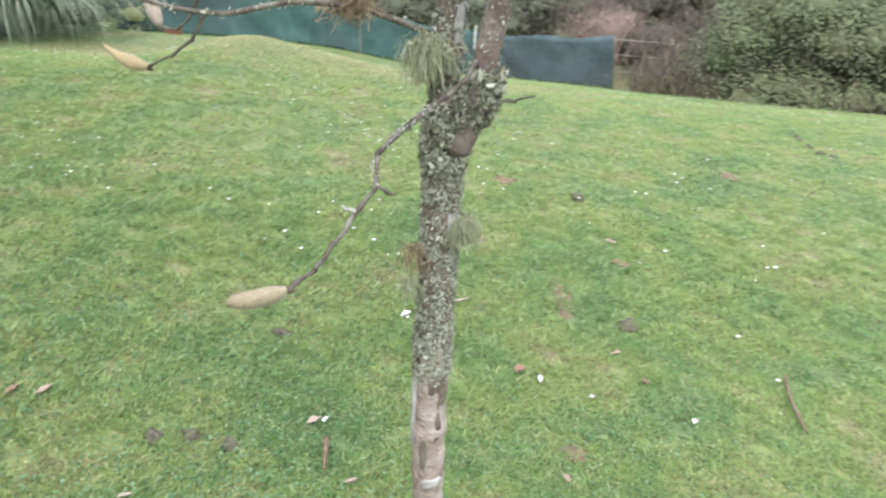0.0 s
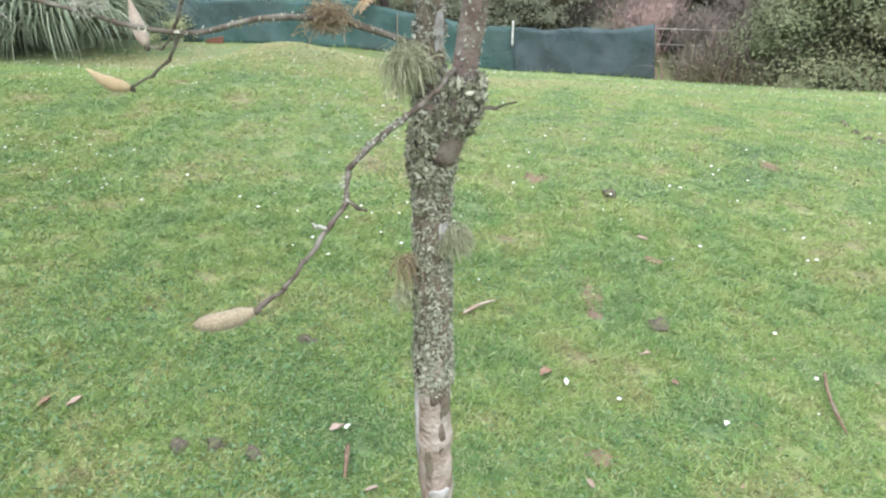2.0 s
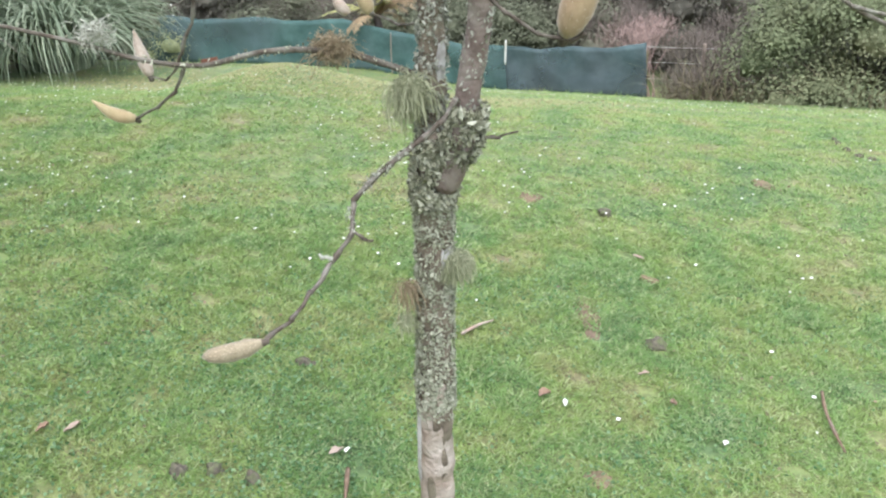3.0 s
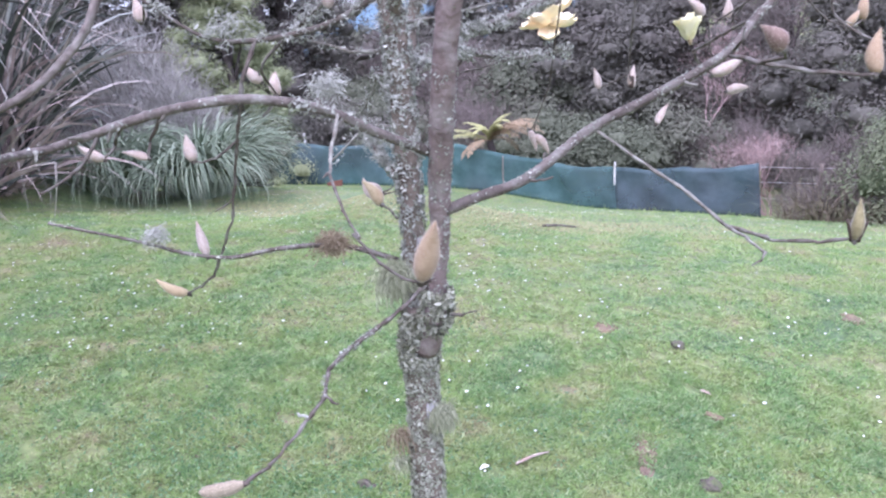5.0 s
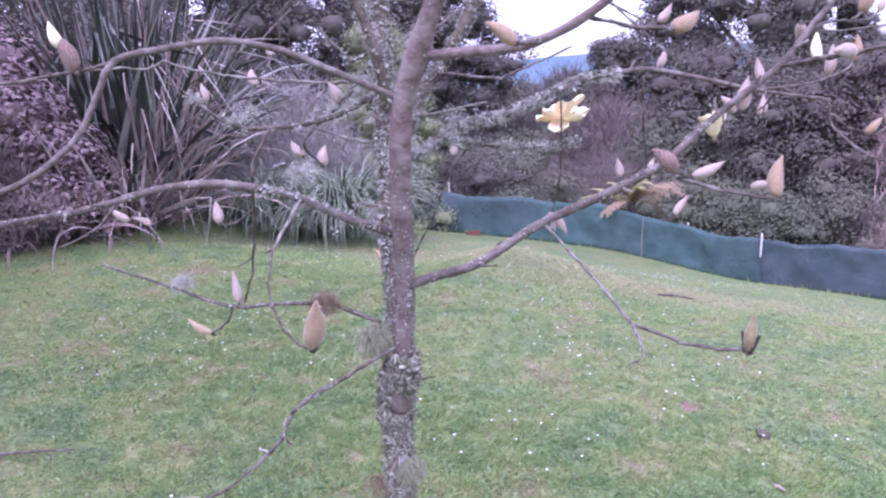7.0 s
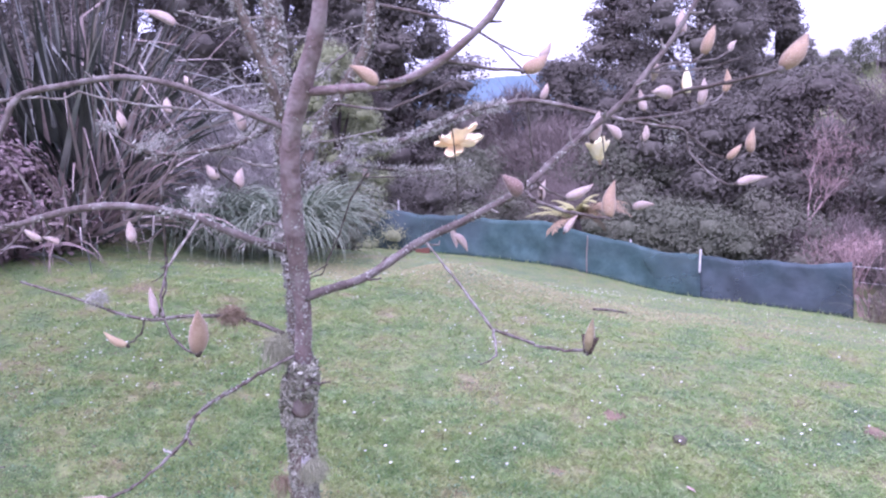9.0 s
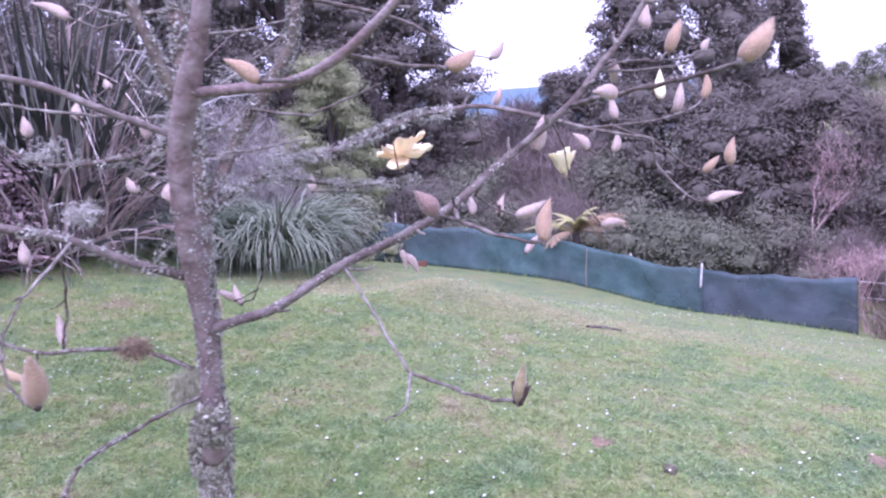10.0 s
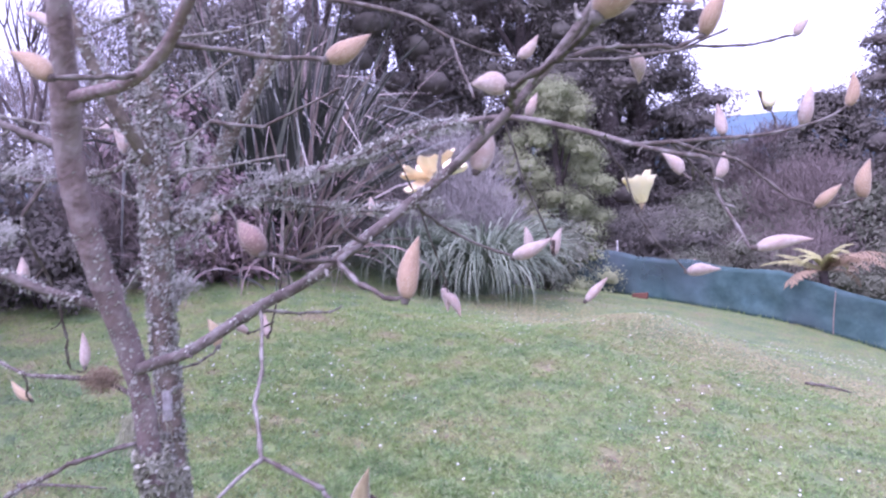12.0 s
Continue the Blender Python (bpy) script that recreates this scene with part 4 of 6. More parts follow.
flakes("moss", MOSS, [0.029, 0.031, 0.027], 6500, 0.0115, M_moss, 32, 0.01, 1.2, "shaggy olive-grey moss collar round the fork", 0.26)
flakes("moss", [(0.012, 1.145, 1.16), (0.04, 1.115, 1.2), (0.052, 1.105, 1.25)], [0.022, 0.0225, 0.0185], 3200, 0.0115, M_moss, 33, 0.008, 1.2, "shaggy olive-grey moss", 0.26)
beard((-0.035, 1.15, 1.275), 0.06, 1000, 0.026, M_beard, 41, "tuft of hanging green beard lichen")
beard((0.004, 1.155, 0.985), 0.045, 1500, 0.016, M_beard, 42, "pale hanging beard lichen on the trunk")
beard((-0.08, 1.15, 0.945), 0.055, 160, 0.012, M_beard_brown, 43, "rusty brown lichen tuft")
beard((-0.09, 1.15, 0.885), 0.05, 130, 0.012, M_beard, 44, "pale hanging beard lichen on the trunk")
beard((-0.139, 1.13, 1.345), 0.03, 1100, 0.024, M_beard_brown, 45, "tangled brown lichen ball like a small nest", (0, 0, -0.15))
beard((-0.43, 1.045, 1.41), 0.024, 320, 0.02, M_beard_pale, 46, "pale lichen tuft", (0, 0, -0.2))
beard((-0.23, 1.09, 1.74), 0.03, 170, 0.04, M_beard_pale, 47, "pale lichen tuft", (0, 0, -0.2))
beard((-0.2, 1.4, 1.76), 0.03, 170, 0.05, M_beard_pale, 48, "pale lichen tuft", (0, 0, -0.2))
beard((0.1, 1.36, 1.68), 0.03, 170, 0.035, M_beard_pale, 49, "pale lichen tuft", (0, 0, -0.2))
beard((-0.06, 1.27, 1.5), 0.024, 320, 0.03, M_beard_pale, 50, "pale lichen tuft", (0, 0, -0.2))


# short lichened shoots crowding the grey stem
shoot_rng = random.Random(77)
for i in range(11):
    z = 1.52 + 0.5 * i / 11
    a = shoot_rng.uniform(0.15, 1.25) * math.pi
    ln = shoot_rng.uniform(0.1, 0.26)
    p0 = Vector((0.024, 1.19, z))
    d = Vector((math.cos(a), math.sin(a), shoot_rng.uniform(-0.15, 0.5))).normalized()
    p1 = p0 + d * ln * 0.5 + Vector((0, 0, shoot_rng.uniform(-0.03, 0.03)))
    p2 = p0 + d * ln + Vector((0, 0, shoot_rng.uniform(-0.05, 0.06)))
    twig([p0, p1, p2], 0.0045, 0.002, M_twig_pale)
    flakes("lichen", [p0, p1, p2], [0.005] * 3, 130, 0.0075, M_lichen_grey, 500 + i, 0.006, 1.2)
beard((-0.03, 0.95, 1.628), 0.03, 350, 0.022, M_beard_pale, 51, "pale lichen tuft", (0, 0, -0.2))
beard((0.05, 1.24, 1.64), 0.04, 120, 0.03, M_beard_pale, 52, "pale lichen tuft", (0, 0, -0.2))
beard((-0.02, 1.2, 1.78), 0.04, 120, 0.035, M_beard_pale, 53, "pale lichen tuft", (0, 0, -0.2))
beard((0.06, 1.3, 1.86), 0.04, 110, 0.04, M_beard_pale, 54, "pale lichen tuft", (0, 0, -0.2))


def plaque(points, radii, z, bearing, width, height, mat, seed, label, lift=0.0025):
    """A crust patch with a ragged edge that hugs a stem."""
    path, rad = smooth_path(points, radii, 0.01)
    n, verts, faces = 9, [], []
    for i in range(n):
        for k in range(n):
            u, v = i / (n - 1) * 2 - 1, k / (n - 1) * 2 - 1
            ragged = 1 + 0.35 * noise.noise(Vector((u * 2, v * 2, seed)))
            h = z + height * 0.5 * v * ragged
            c = min(range(len(path)), key=lambda j: abs(path[j].z - h))
            q = path[c].copy()
            q.z = h
            a = bearing + width * 0.5 * u * ragged * math.sqrt(max(0.05, 1 - 0.6 * v * v)) / rad[c]
            edge = max(abs(u), abs(v))
            r = rad[c] * 1.06 + lift * (1 - edge ** 4) - 0.004 * edge ** 6
            verts.append(q + Vector((math.sin(a), -math.cos(a), 0)) * r)
    for i in range(n - 1):
        for k in range(n - 1):
            o = i * n + k
            faces.append((o, o + 1, o + n + 1, o + n))
    ob = mesh_ob("crust_patch", verts, faces, mat, label=label)
    adopt(tree, ob)
    return ob


plaque(TRUNK, TRUNK_R, 0.985, 0.75, 0.026, 0.04, M_plaque, 1, "pale smooth crust patch on the trunk")
plaque(TRUNK, TRUNK_R, 0.425, 0.25, 0.05, 0.028, M_plaque, 2, "pale crust patch low on the trunk")
plaque(TRUNK, TRUNK_R, 0.71, -0.95, 0.03, 0.05, M_husk, 3, "dark knot on the trunk")
plaque(TRUNK, TRUNK_R, 0.6, -1.25, 0.016, 0.2, M_plaque, 4, "pale torn edge of the bark")
plaque(STEM_A, STEM_A_R, 1.3, 0.9, 0.022, 0.07, M_plaque, 5, "pale smooth crust patch on the stem")
for k, (z, turn, w, h, mat) in enumerate(((0.7, -0.35, 0.03, 0.07, M_bark_bare), (0.715, 0.35, 0.02, 0.06, M_bark_bare), (0.655, 0.75, 0.03, 0.09, M_bark_grey), (0.665, 0.1, 0.02, 0.05, M_bark_grey), (0.56, 0.5, 0.016, 0.07, M_bark_grey), (0.5, -0.3, 0.018, 0.09, M_bark_grey))):
    plaque(TRUNK, TRUNK_R, z, turn, w, h, mat, 20 + k, "ragged edge of the trunk's bark", 0.0012)


# ---- materials of the planting and the distance ----
def cloth_material(name, c1, c2, stain):
    """Open-weave cloth: thin and pale in places, so that what stands behind shows a little."""
    m = material(name, c1, c2, 4, 0.85, 0.2, stain, 0.5)
    n, l = m.node_tree.nodes, m.node_tree.links
    weave, fade, thin = n.new("ShaderNodeMixShader"), n.new("ShaderNodeTexNoise"), n.new("ShaderNodeMapRange")
    fade.inputs["Scale"].default_value, fade.inputs["Detail"].default_value = 1.9, 6
    thin.inputs["From Min"].default_value, thin.inputs["From Max"].default_value = 0.35, 0.7
    thin.inputs["To Min"].default_value, thin.inputs["To Max"].default_value = 0.08, 0.3
    l.new(fade.outputs["Fac"], thin.inputs["Value"])
    l.new(thin.outputs["Result"], weave.inputs["Fac"])
    l.new(n["Principled BSDF"].outputs["BSDF"], weave.inputs[1])
    l.new(n.new("ShaderNodeBsdfTransparent").outputs["BSDF"], weave.inputs[2])
    l.new(weave.outputs["Shader"], n["Material Output"].inputs["Surface"])
    return m


M_cloth = cloth_material("shade_cloth", (0.043, 0.095, 0.09), (0.085, 0.155, 0.148), (0.085, 0.115, 0.128))
M_cloth_slate = cloth_material("slate_shade_cloth", (0.05, 0.082, 0.089), (0.088, 0.127, 0.137), (0.092, 0.108, 0.127))
M_post = material("white_post", (0.5, 0.5, 0.47), (0.7, 0.7, 0.66), 30, 0.7, 0.2, (0.4, 0.38, 0.32), 6)
M_wood = material("weathered_wood", (0.17, 0.135, 0.11), (0.3, 0.245, 0.2), 40, 0.85, 0.4, (0.25, 0.22, 0.18), 5)
M_brush = material("dry_weed_stems", (0.15, 0.115, 0.08), (0.28, 0.225, 0.165), 9, 0.85, 0, None, 1, (0.24, 0.24, 0.13))
M_redwood = material("red_brown_board", (0.13, 0.055, 0.04), (0.2, 0.09, 0.06), 30, 0.8, 0.3, (0.12, 0.07, 0.05), 4)
M_pampas = material("pampas_leaves", (0.05, 0.08, 0.045), (0.15, 0.2, 0.125), 6, 0.5, 0, None, 1, (0.36, 0.41, 0.29), 0.15)
M_flax = material("flax_leaves", (0.02, 0.026, 0.021), (0.055, 0.063, 0.05), 6, 0.4, 0, (0.1, 0.105, 0.085), 1.6, None, 0.03, specular=0.35)
M_flax_purple = material("purple_flax_leaves", (0.13, 0.095, 0.095), (0.3, 0.225, 0.21), 9, 0.4, 0, (0.36, 0.28, 0.26), 3.0, None, 0.1, specular=0.5)
M_flax_pale = material("dead_flax_leaf", (0.3, 0.26, 0.23), (0.5, 0.45, 0.4), 9, 0.7, 0.1)
# foliage noise also paints dark gaps between leaves; evergreens are lifted for haze
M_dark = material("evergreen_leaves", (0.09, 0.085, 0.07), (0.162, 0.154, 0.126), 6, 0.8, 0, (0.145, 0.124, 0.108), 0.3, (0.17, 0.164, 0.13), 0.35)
M_olive = material("olive_leaves", (0.078, 0.09, 0.055), (0.145, 0.16, 0.103), 7, 0.8, 0, (0.13, 0.124, 0.092), 0.4, (0.165, 0.176, 0.12), 0.25)
M_light = material("yellow_green_leaves", (0.165, 0.198, 0.095), (0.27, 0.307, 0.155), 8, 0.75, 0.3, (0.25, 0.255, 0.145), 0.8, (0.34, 0.37, 0.21), 0.3)
M_mauve = material("leafless_brush", (0.095, 0.077, 0.068), (0.2, 0.165, 0.147), 9, 0.9, 0, (0.14, 0.125, 0.1), 0.5, (0.235, 0.197, 0.175), 0.1)
M_wisp = material("wispy_grey_twigs", (0.19, 0.175, 0.16), (0.3, 0.285, 0.26), 7, 0.9, 0, None, 1, (0.36, 0.35, 0.31), 0.15)
M_purple = material("purple_brown_twigs", (0.125, 0.088, 0.088), (0.26, 0.195, 0.19), 7, 0.85, 0, None, 1, (0.32, 0.25, 0.24), 0.1)
M_pink = material("pink_brown_twigs", (0.27, 0.175, 0.16), (0.39, 0.28, 0.255), 6.0, 0.85, 0, None, 1, (0.44, 0.33, 0.3))
M_bush = material("bush_leaves", (0.075, 0.1, 0.045), (0.16, 0.195, 0.1), 9, 0.6, 0.6, (0.16, 0.15, 0.085), 0.9, (0.215, 0.24, 0.135), 0.2)
M_fern = material("fern_fronds", (0.26, 0.28, 0.1), (0.38, 0.385, 0.16), 8, 0.7, 0, None, 1, (0.4, 0.38, 0.18), 0.25)
M_fern_dead = material("dead_fronds", (0.2, 0.13, 0.075), (0.31, 0.215, 0.13), 8, 0.8, 0, None, 1, (0.33, 0.27, 0.17), 0.15)
M_trunk_far = material("dark_bark", (0.05, 0.04, 0.035), (0.1, 0.085, 0.075), 8, 0.9, 0.4)
# blue-green base colour carries the distance haze over the hills
M_hill_haze = material("hill_bush_haze", (0.075, 0.125, 0.16), (0.1, 0.155, 0.19), 0.03, 0.9, 0, (0.07, 0.115, 0.15), 0.008)
M_pasture = material("hill_pasture", (0.2, 0.25, 0.1), (0.3, 0.33, 0.16), 0.3, 0.9, 0, (0.14, 0.17, 0.08), 0.06)


def spot(bearing, distance):
    """Place by compass bearing from the lawn below the magnolia."""
    return 0.9 + distance * math.sin(radians(bearing)), -0.3 + distance * math.cos(radians(bearing))


# ---- shade cloth fence ----
def ribbon(base, heading, length, width, rise, droop, rng, segs=7, fold=0.25, turn=0.5, kink=0.0):
    """A strap leaf that rises, arches over and narrows to its tip; turn: how far it twists, kink: how far its end is bent down."""
    b = Vector(base)
    d = Vector((math.cos(heading), math.sin(heading), 0))
    side = Vector((-d.y, d.x, 0))
    side.rotate(Matrix.Rotation(rng.uniform(-turn, turn), 3, d))
    at = rng.uniform(0.5, 0.75)
    verts, faces = [], []
    angle, p = rise, b
    for i in range(segs + 1):
        s = i / segs
        w = width * (0.55 + 0.45 * math.sin(math.pi * min(1, s * 1.2 + 0.15))) * (1 - s ** 3) + 0.0008
        crease = Vector((0, 0, -1)) * w * fold
        verts += [p - side * w * 0.5, p + crease, p + side * w * 0.5]
        p = p + (d * math.cos(angle) + Vector((0, 0, 1)) * math.sin(angle)) * length / segs
        angle -= droop / segs * (0.5 + s)
        if kink and s < at <= s + 1 / segs:
            angle -= kink
    for i in range(segs):
        o = 3 * i
        faces += [(o, o + 1, o + 4, o + 3), (o + 1, o + 2, o + 5, o + 4)]
    return verts, faces


FENCE = [(2.48, 11.8), (1.4, 12.1), (0.37, 12.45), (-0.75, 12.65), (-2.2, 12.75), (-3.6, 12.75), (-5.0, 12.8), (-6.6, 13.0)]
FENCE_H = [0.86, 0.76, 0.76, 0.76, 0.82, 0.79, 0.78, 0.86]
fence = empty("fence", -1.0, 12.6, gz(-1.0, 12.6), "low fence of sagging dark green shade cloth on pale posts", "fence")


def fence_cloth(first, last, mat, label):
    """The cloth between two of the posts, sagging from post to post."""
    verts, faces = [], []
    d = np.r_[0, np.cumsum([math.dist(a, b) for a, b in zip(FENCE[:-1], FENCE[1:])])]
    cols, rows = int((d[last] - d[first]) / 0.06), 9
    for i in range(cols + 1):
        s = d[first] + (d[last] - d[first]) * i / cols
        x, y = np.interp(s, d, [p[0] for p in FENCE]), np.interp(s, d, [p[1] for p in FENCE])
        h = np.interp(s, d, FENCE_H)
        span = min(abs(s - q) for q in d)
        sag = 0.05 * min(1, span / 0.5)
        for k in range(rows + 1):
            u = k / rows
            wave = 0.06 * noise.noise(Vector((s * 2.2, u * 1.5, 3))) + 0.018 * noise.noise(Vector((s * 7, u * 3, 8)))
            verts.append((x + wave * 0.4, y + wave, gz(x, y) - 0.02 + (h - sag) * u + 0.02 * noise.noise(Vector((s * 3, 0, 1))) * u))
    for i in range(cols):
        for k in range(rows):
            o = i * (rows + 1) + k
            faces.append((o, o + rows + 1, o + rows + 2, o + 1))
    ob = mesh_ob("cloth", verts, faces, mat, label=label)
    m = ob.modifiers.new("thickness", "SOLIDIFY")
    m.thickness = 0.004
    return ob


adopt(fence, fence_cloth(0, 2, M_cloth_slate, "slate-blue shade cloth"), fence_cloth(2, 7, M_cloth, "sagging teal-green shade cloth"))
for (px, py), h, r, mat in zip(FENCE, (0.68, 0.7, 0.72, 0.73, 0.76, 0.74, 0.9, 0.8), (0.014, 0.018, 0.02, 0.016, 0.02, 0.02, 0.014, 0.03), (M_brush, M_wood, M_wood, M_post, M_wood, M_wood, M_post, M_wood)):
    z, off = gz(px, py), 0.07
    v, f = tube([(px, py + off, z - 0.1), (px + 0.005, py + off, z + h * 0.5), (px + 0.03, py + off, z + h), (px + 0.03, py + off, z + h + 0.01)], [r, r, r, r * 0.6], 10, 0.1, 0.06, 20)
    adopt(fence, mesh_ob("post", v, f, mat))

px, py = FENCE[2]
v, f = tube([(px, py - 0.06, gz(px, py) + 0.44), (px + 0.01, py - 0.06, gz(px, py) + 0.55), (px + 0.035, py - 0.06, gz(px, py) + 0.8), (px + 0.036, py - 0.06, gz(px, py) + 0.81)], [0.015, 0.016, 0.016, 0.011], 10, 0.05, 0.05, 20)
adopt(fence, mesh_ob("post_sleeve", v, f, M_post, label="white plastic sleeve over the post"))
px, py = -1.48, 12.62
v, f = tube([(px, py, gz(px, py) - 0.05), (px + 0.02, py, gz(px, py) + 0.3), (px + 0.06, py, gz(px, py) + 0.64), (px + 0.061, py, gz(px, py) + 0.645)], [0.009, 0.009, 0.008, 0.006], 8, 0.06, 0.08, 20)
adopt(fence, mesh_ob("post", v, f, M_wood, label="thin pale stake in front of the cloth"))
foot_rng = random.Random(55)
pieces = []
for i in range(420):
    s = foot_rng.uniform(0, len(FENCE) - 1.001)
    (ax, ay), (cx, cy), u = FENCE[int(s)], FENCE[int(s) + 1], s - int(s)
    x, y = ax + (cx - ax) * u, ay + (cy - ay) * u - foot_rng.uniform(0.02, 0.16)
    h = 0.06 * (0.5 + noise.noise(Vector((s * 3, 2, 2)))) + 0.04
    pieces.append(ribbon((x, y, gz(x, y) - 0.01), foot_rng.uniform(0, 6.28), max(0.03, h * foot_rng.uniform(0.6, 1.4)), 0.008, foot_rng.uniform(0.8, 1.5), 1.0, foot_rng, 3))
v, f = merge(*pieces)
tagged(mesh_ob("weeds", v, f, M_grass), "ragged long grass along the foot of the fence", "grass", "", "stuff")
pieces = []
for i in range(650):
    x = foot_rng.uniform(2.6, 7.5)
    y = 11.55 - 0.33 * (x - 2.6) + foot_rng.uniform(-0.5, 0.25)
    pieces.append(ribbon((x, y, gz(x, y) - 0.01), foot_rng.uniform(0, 6.28), foot_rng.uniform(0.12, 0.42), 0.01, foot_rng.uniform(0.4, 1.4), 1.2, foot_rng, 3))
v, f = merge(*pieces)
tagged(mesh_ob("dry_weeds", v, f, M_brush), "tangle of dry brown weeds along the foot of the hedge", "weeds", "", "stuff")
pieces = []
for i in range(520):
    u = foot_rng.random() ** 1.5
    x = 2.7 + 3.8 * u
    y = 11.35 - 2.0 * min(1.0, u * 2.2) + foot_rng.uniform(-0.25, 0.35)
    pieces.append(ribbon((x, y, gz(x, y) - 0.01), foot_rng.uniform(0, 6.28), foot_rng.uniform(0.3, 0.95), 0.009, foot_rng.uniform(0.6, 1.5), 1.5, foot_rng, 4))
v, f = merge(*pieces)
tagged(mesh_ob("dry_stems", v, f, M_brush), "dry brown stems standing before the hedge", "weeds", "", "stuff")
wire_fence = empty("wire_fence", 4.2, 11.6, gz(4.2, 11.6), "old wire fence on thin grey posts beside dry brush", "fence")
for px, py in ((3.3, 11.7), (4.6, 11.55), (5.9, 11.4)):
    z = gz(px, py)
    v, f = tube([(px, py, z - 0.1), (px, py, z + 0.4), (px + 0.02, py, z + 0.85)], [0.03, 0.03, 0.028], 8, 0.1, 0.1, 20)
    adopt(wire_fence, mesh_ob("post", v, f, M_wood))
for h in (0.3, 0.55, 0.78):
    pts = [(x, y, gz(x, y) + h) for x, y in ((2.5, 11.8), (3.3, 11.7), (4.6, 11.55), (5.9, 11.4))]
    v, f = tube(pts, [0.004] * 4, 5, 0.3, 0, 1)
    adopt(wire_fence, mesh_ob("wire", v, f, M_post))

bx, by = -4.4, 12.45
bz = gz(bx, by)
v, f = [], []
for i, (dx, dz) in enumerate(((-0.15, -0.05), (0.12, -0.06), (0.14, 0.1), (-0.14, 0.08))):
    v += [(bx + dx, by - 0.02, bz + dz), (bx + dx, by + 0.02, bz + dz)]
f = [(0, 2, 4, 6), (7, 5, 3, 1), (0, 1, 3, 2), (2, 3, 5, 4), (4, 5, 7, 6), (6, 7, 1, 0)]
tagged(mesh_ob("timber_board", v, f, M_redwood, smooth=False), "red-brown timber board leaning at the fence's end", "board")


# ---- tussocks and flax ----
def tussock(x, y, n, length, width, droop, seed, label, mat=None):
    rng = random.Random(seed)
    thing = empty("pampas_tussock", x, y, gz(x, y), label, "pampas grass", "pampas tussocks")
    pieces = []
    for i in range(n):
        a, q = rng.uniform(0, 6.283), rng.random() ** 0.5 * 0.3
        pieces.append(ribbon((x + q * math.cos(a), y + q * math.sin(a), gz(x, y) - 0.03), a + rng.uniform(-0.5, 0.5), length * rng.uniform(0.6, 1.15), width * rng.uniform(0.6, 1.3), rng.uniform(0.95, 1.52), droop * rng.uniform(0.75, 1.25), rng))
    for v, f in pieces[:180]:
        adopt(thing, mesh_ob("leaf", v, f, mat or M_pampas))
    v, f = merge(*pieces[180:])
    adopt(thing, tagged(mesh_ob("leaf_mass", v, f, mat or M_pampas), kind="stuff"))
    return thing


tussock(-4.35, 8.0, 1100, 1.52, 0.026, 3.2, 71, "large grey-green pampas tussock with arching narrow leaves")
tussock(-5.1, 7.4, 600, 1.32, 0.022, 3.1, 72, "smaller pale pampas tussock beside the large one")


M_flax_old = material("old_flax_leaves", (0.23, 0.175, 0.155), (0.43, 0.345, 0.31), 7, 0.6, 0.1, (0.3, 0.285, 0.24), 2.0, None, 0.1)
# pale grey leaf colour that paints the sky's glint on some blades
M_flax_glint = material("glint_flax_leaves", (0.13, 0.15, 0.125), (0.26, 0.275, 0.235), 5, 0.35, 0, (0.3, 0.29, 0.25), 2.2, None, 0.1, specular=0.5)


def flax(x, y, n, length, width, seed, label, mats, lean=(0.9, 1.5), droop=(0.1, 1.1), headings=(0.0, 6.283), short=0.45, foot=0.4, broken=0.12):
    """Sword leaves in a clump; headings: the compass of ways in which they fall, foot: the clump's radius, broken: the share of bent leaves."""
    rng = random.Random(seed)
    thing = empty("flax_plant", x, y, gz(x, y), label, "flax plant", "flax plants")
    for i in range(n):
        a, q = rng.uniform(*headings), rng.random() ** 0.5 * foot
        kink = rng.uniform(0.9, 2.0) if rng.random() < broken else 0.0
        v, f = ribbon((x + q * math.cos(a), y + q * math.sin(a), gz(x, y) - 0.05), a + rng.gauss(0, 0.55), length * rng.uniform(short, 1.1), width * rng.uniform(0.5, 1.2), rng.uniform(*lean), rng.uniform(*droop), rng, 8, 0.32, 1.25, kink)
        adopt(thing, mesh_ob("leaf", v, f, rng.choice(mats)))
    return thing


flax(-6.1, 6.4, 210, 3.2, 0.1, 81, "tall dark green flax clump with stiff sword leaves", [M_flax] * 9 + [M_flax_glint] * 3 + [M_flax_old], (1.15, 1.55), (0.05, 0.8), short=0.62, foot=0.6)
flax(-5.9, 6.3, 270, 2.7, 0.1, 85, "dark flax clump with broad arching leaves", [M_flax] * 11 + [M_flax_glint] * 3 + [M_flax_old], (0.9, 1.5), (0.4, 2.0), foot=0.55, broken=0.25)
broken_flax = flax(-5.9, 6.4, 80, 2.9, 0.05, 86, "flax with old pinkish leaves broken and falling over", [M_flax_old] * 3 + [M_flax_glint] * 2 + [M_flax_pale], (0.95, 1.45), (0.2, 1.2), (-0.9, 1.6), 0.6, 0.5, 0.6)
flax(-5.6, 6.1, 90, 1.9, 0.042, 87, "flax of old pinkish leaves drooping to the lawn", [M_flax_old] * 4 + [M_flax_purple, M_flax_pale], (0.4, 1.3), (0.6, 2.2), (-2.6, 0.9), 0.5, 0.5, 0.35)
flax(-5.7, 5.6, 240, 1.55, 0.042, 82, "low purple-bronze flax with drooping old leaves", [M_flax_purple] * 9 + [M_flax] * 6 + [M_flax_old] * 6 + [M_flax_pale] * 2, (0.3, 1.4), (0.3, 2.0), foot=0.6, broken=0.25)
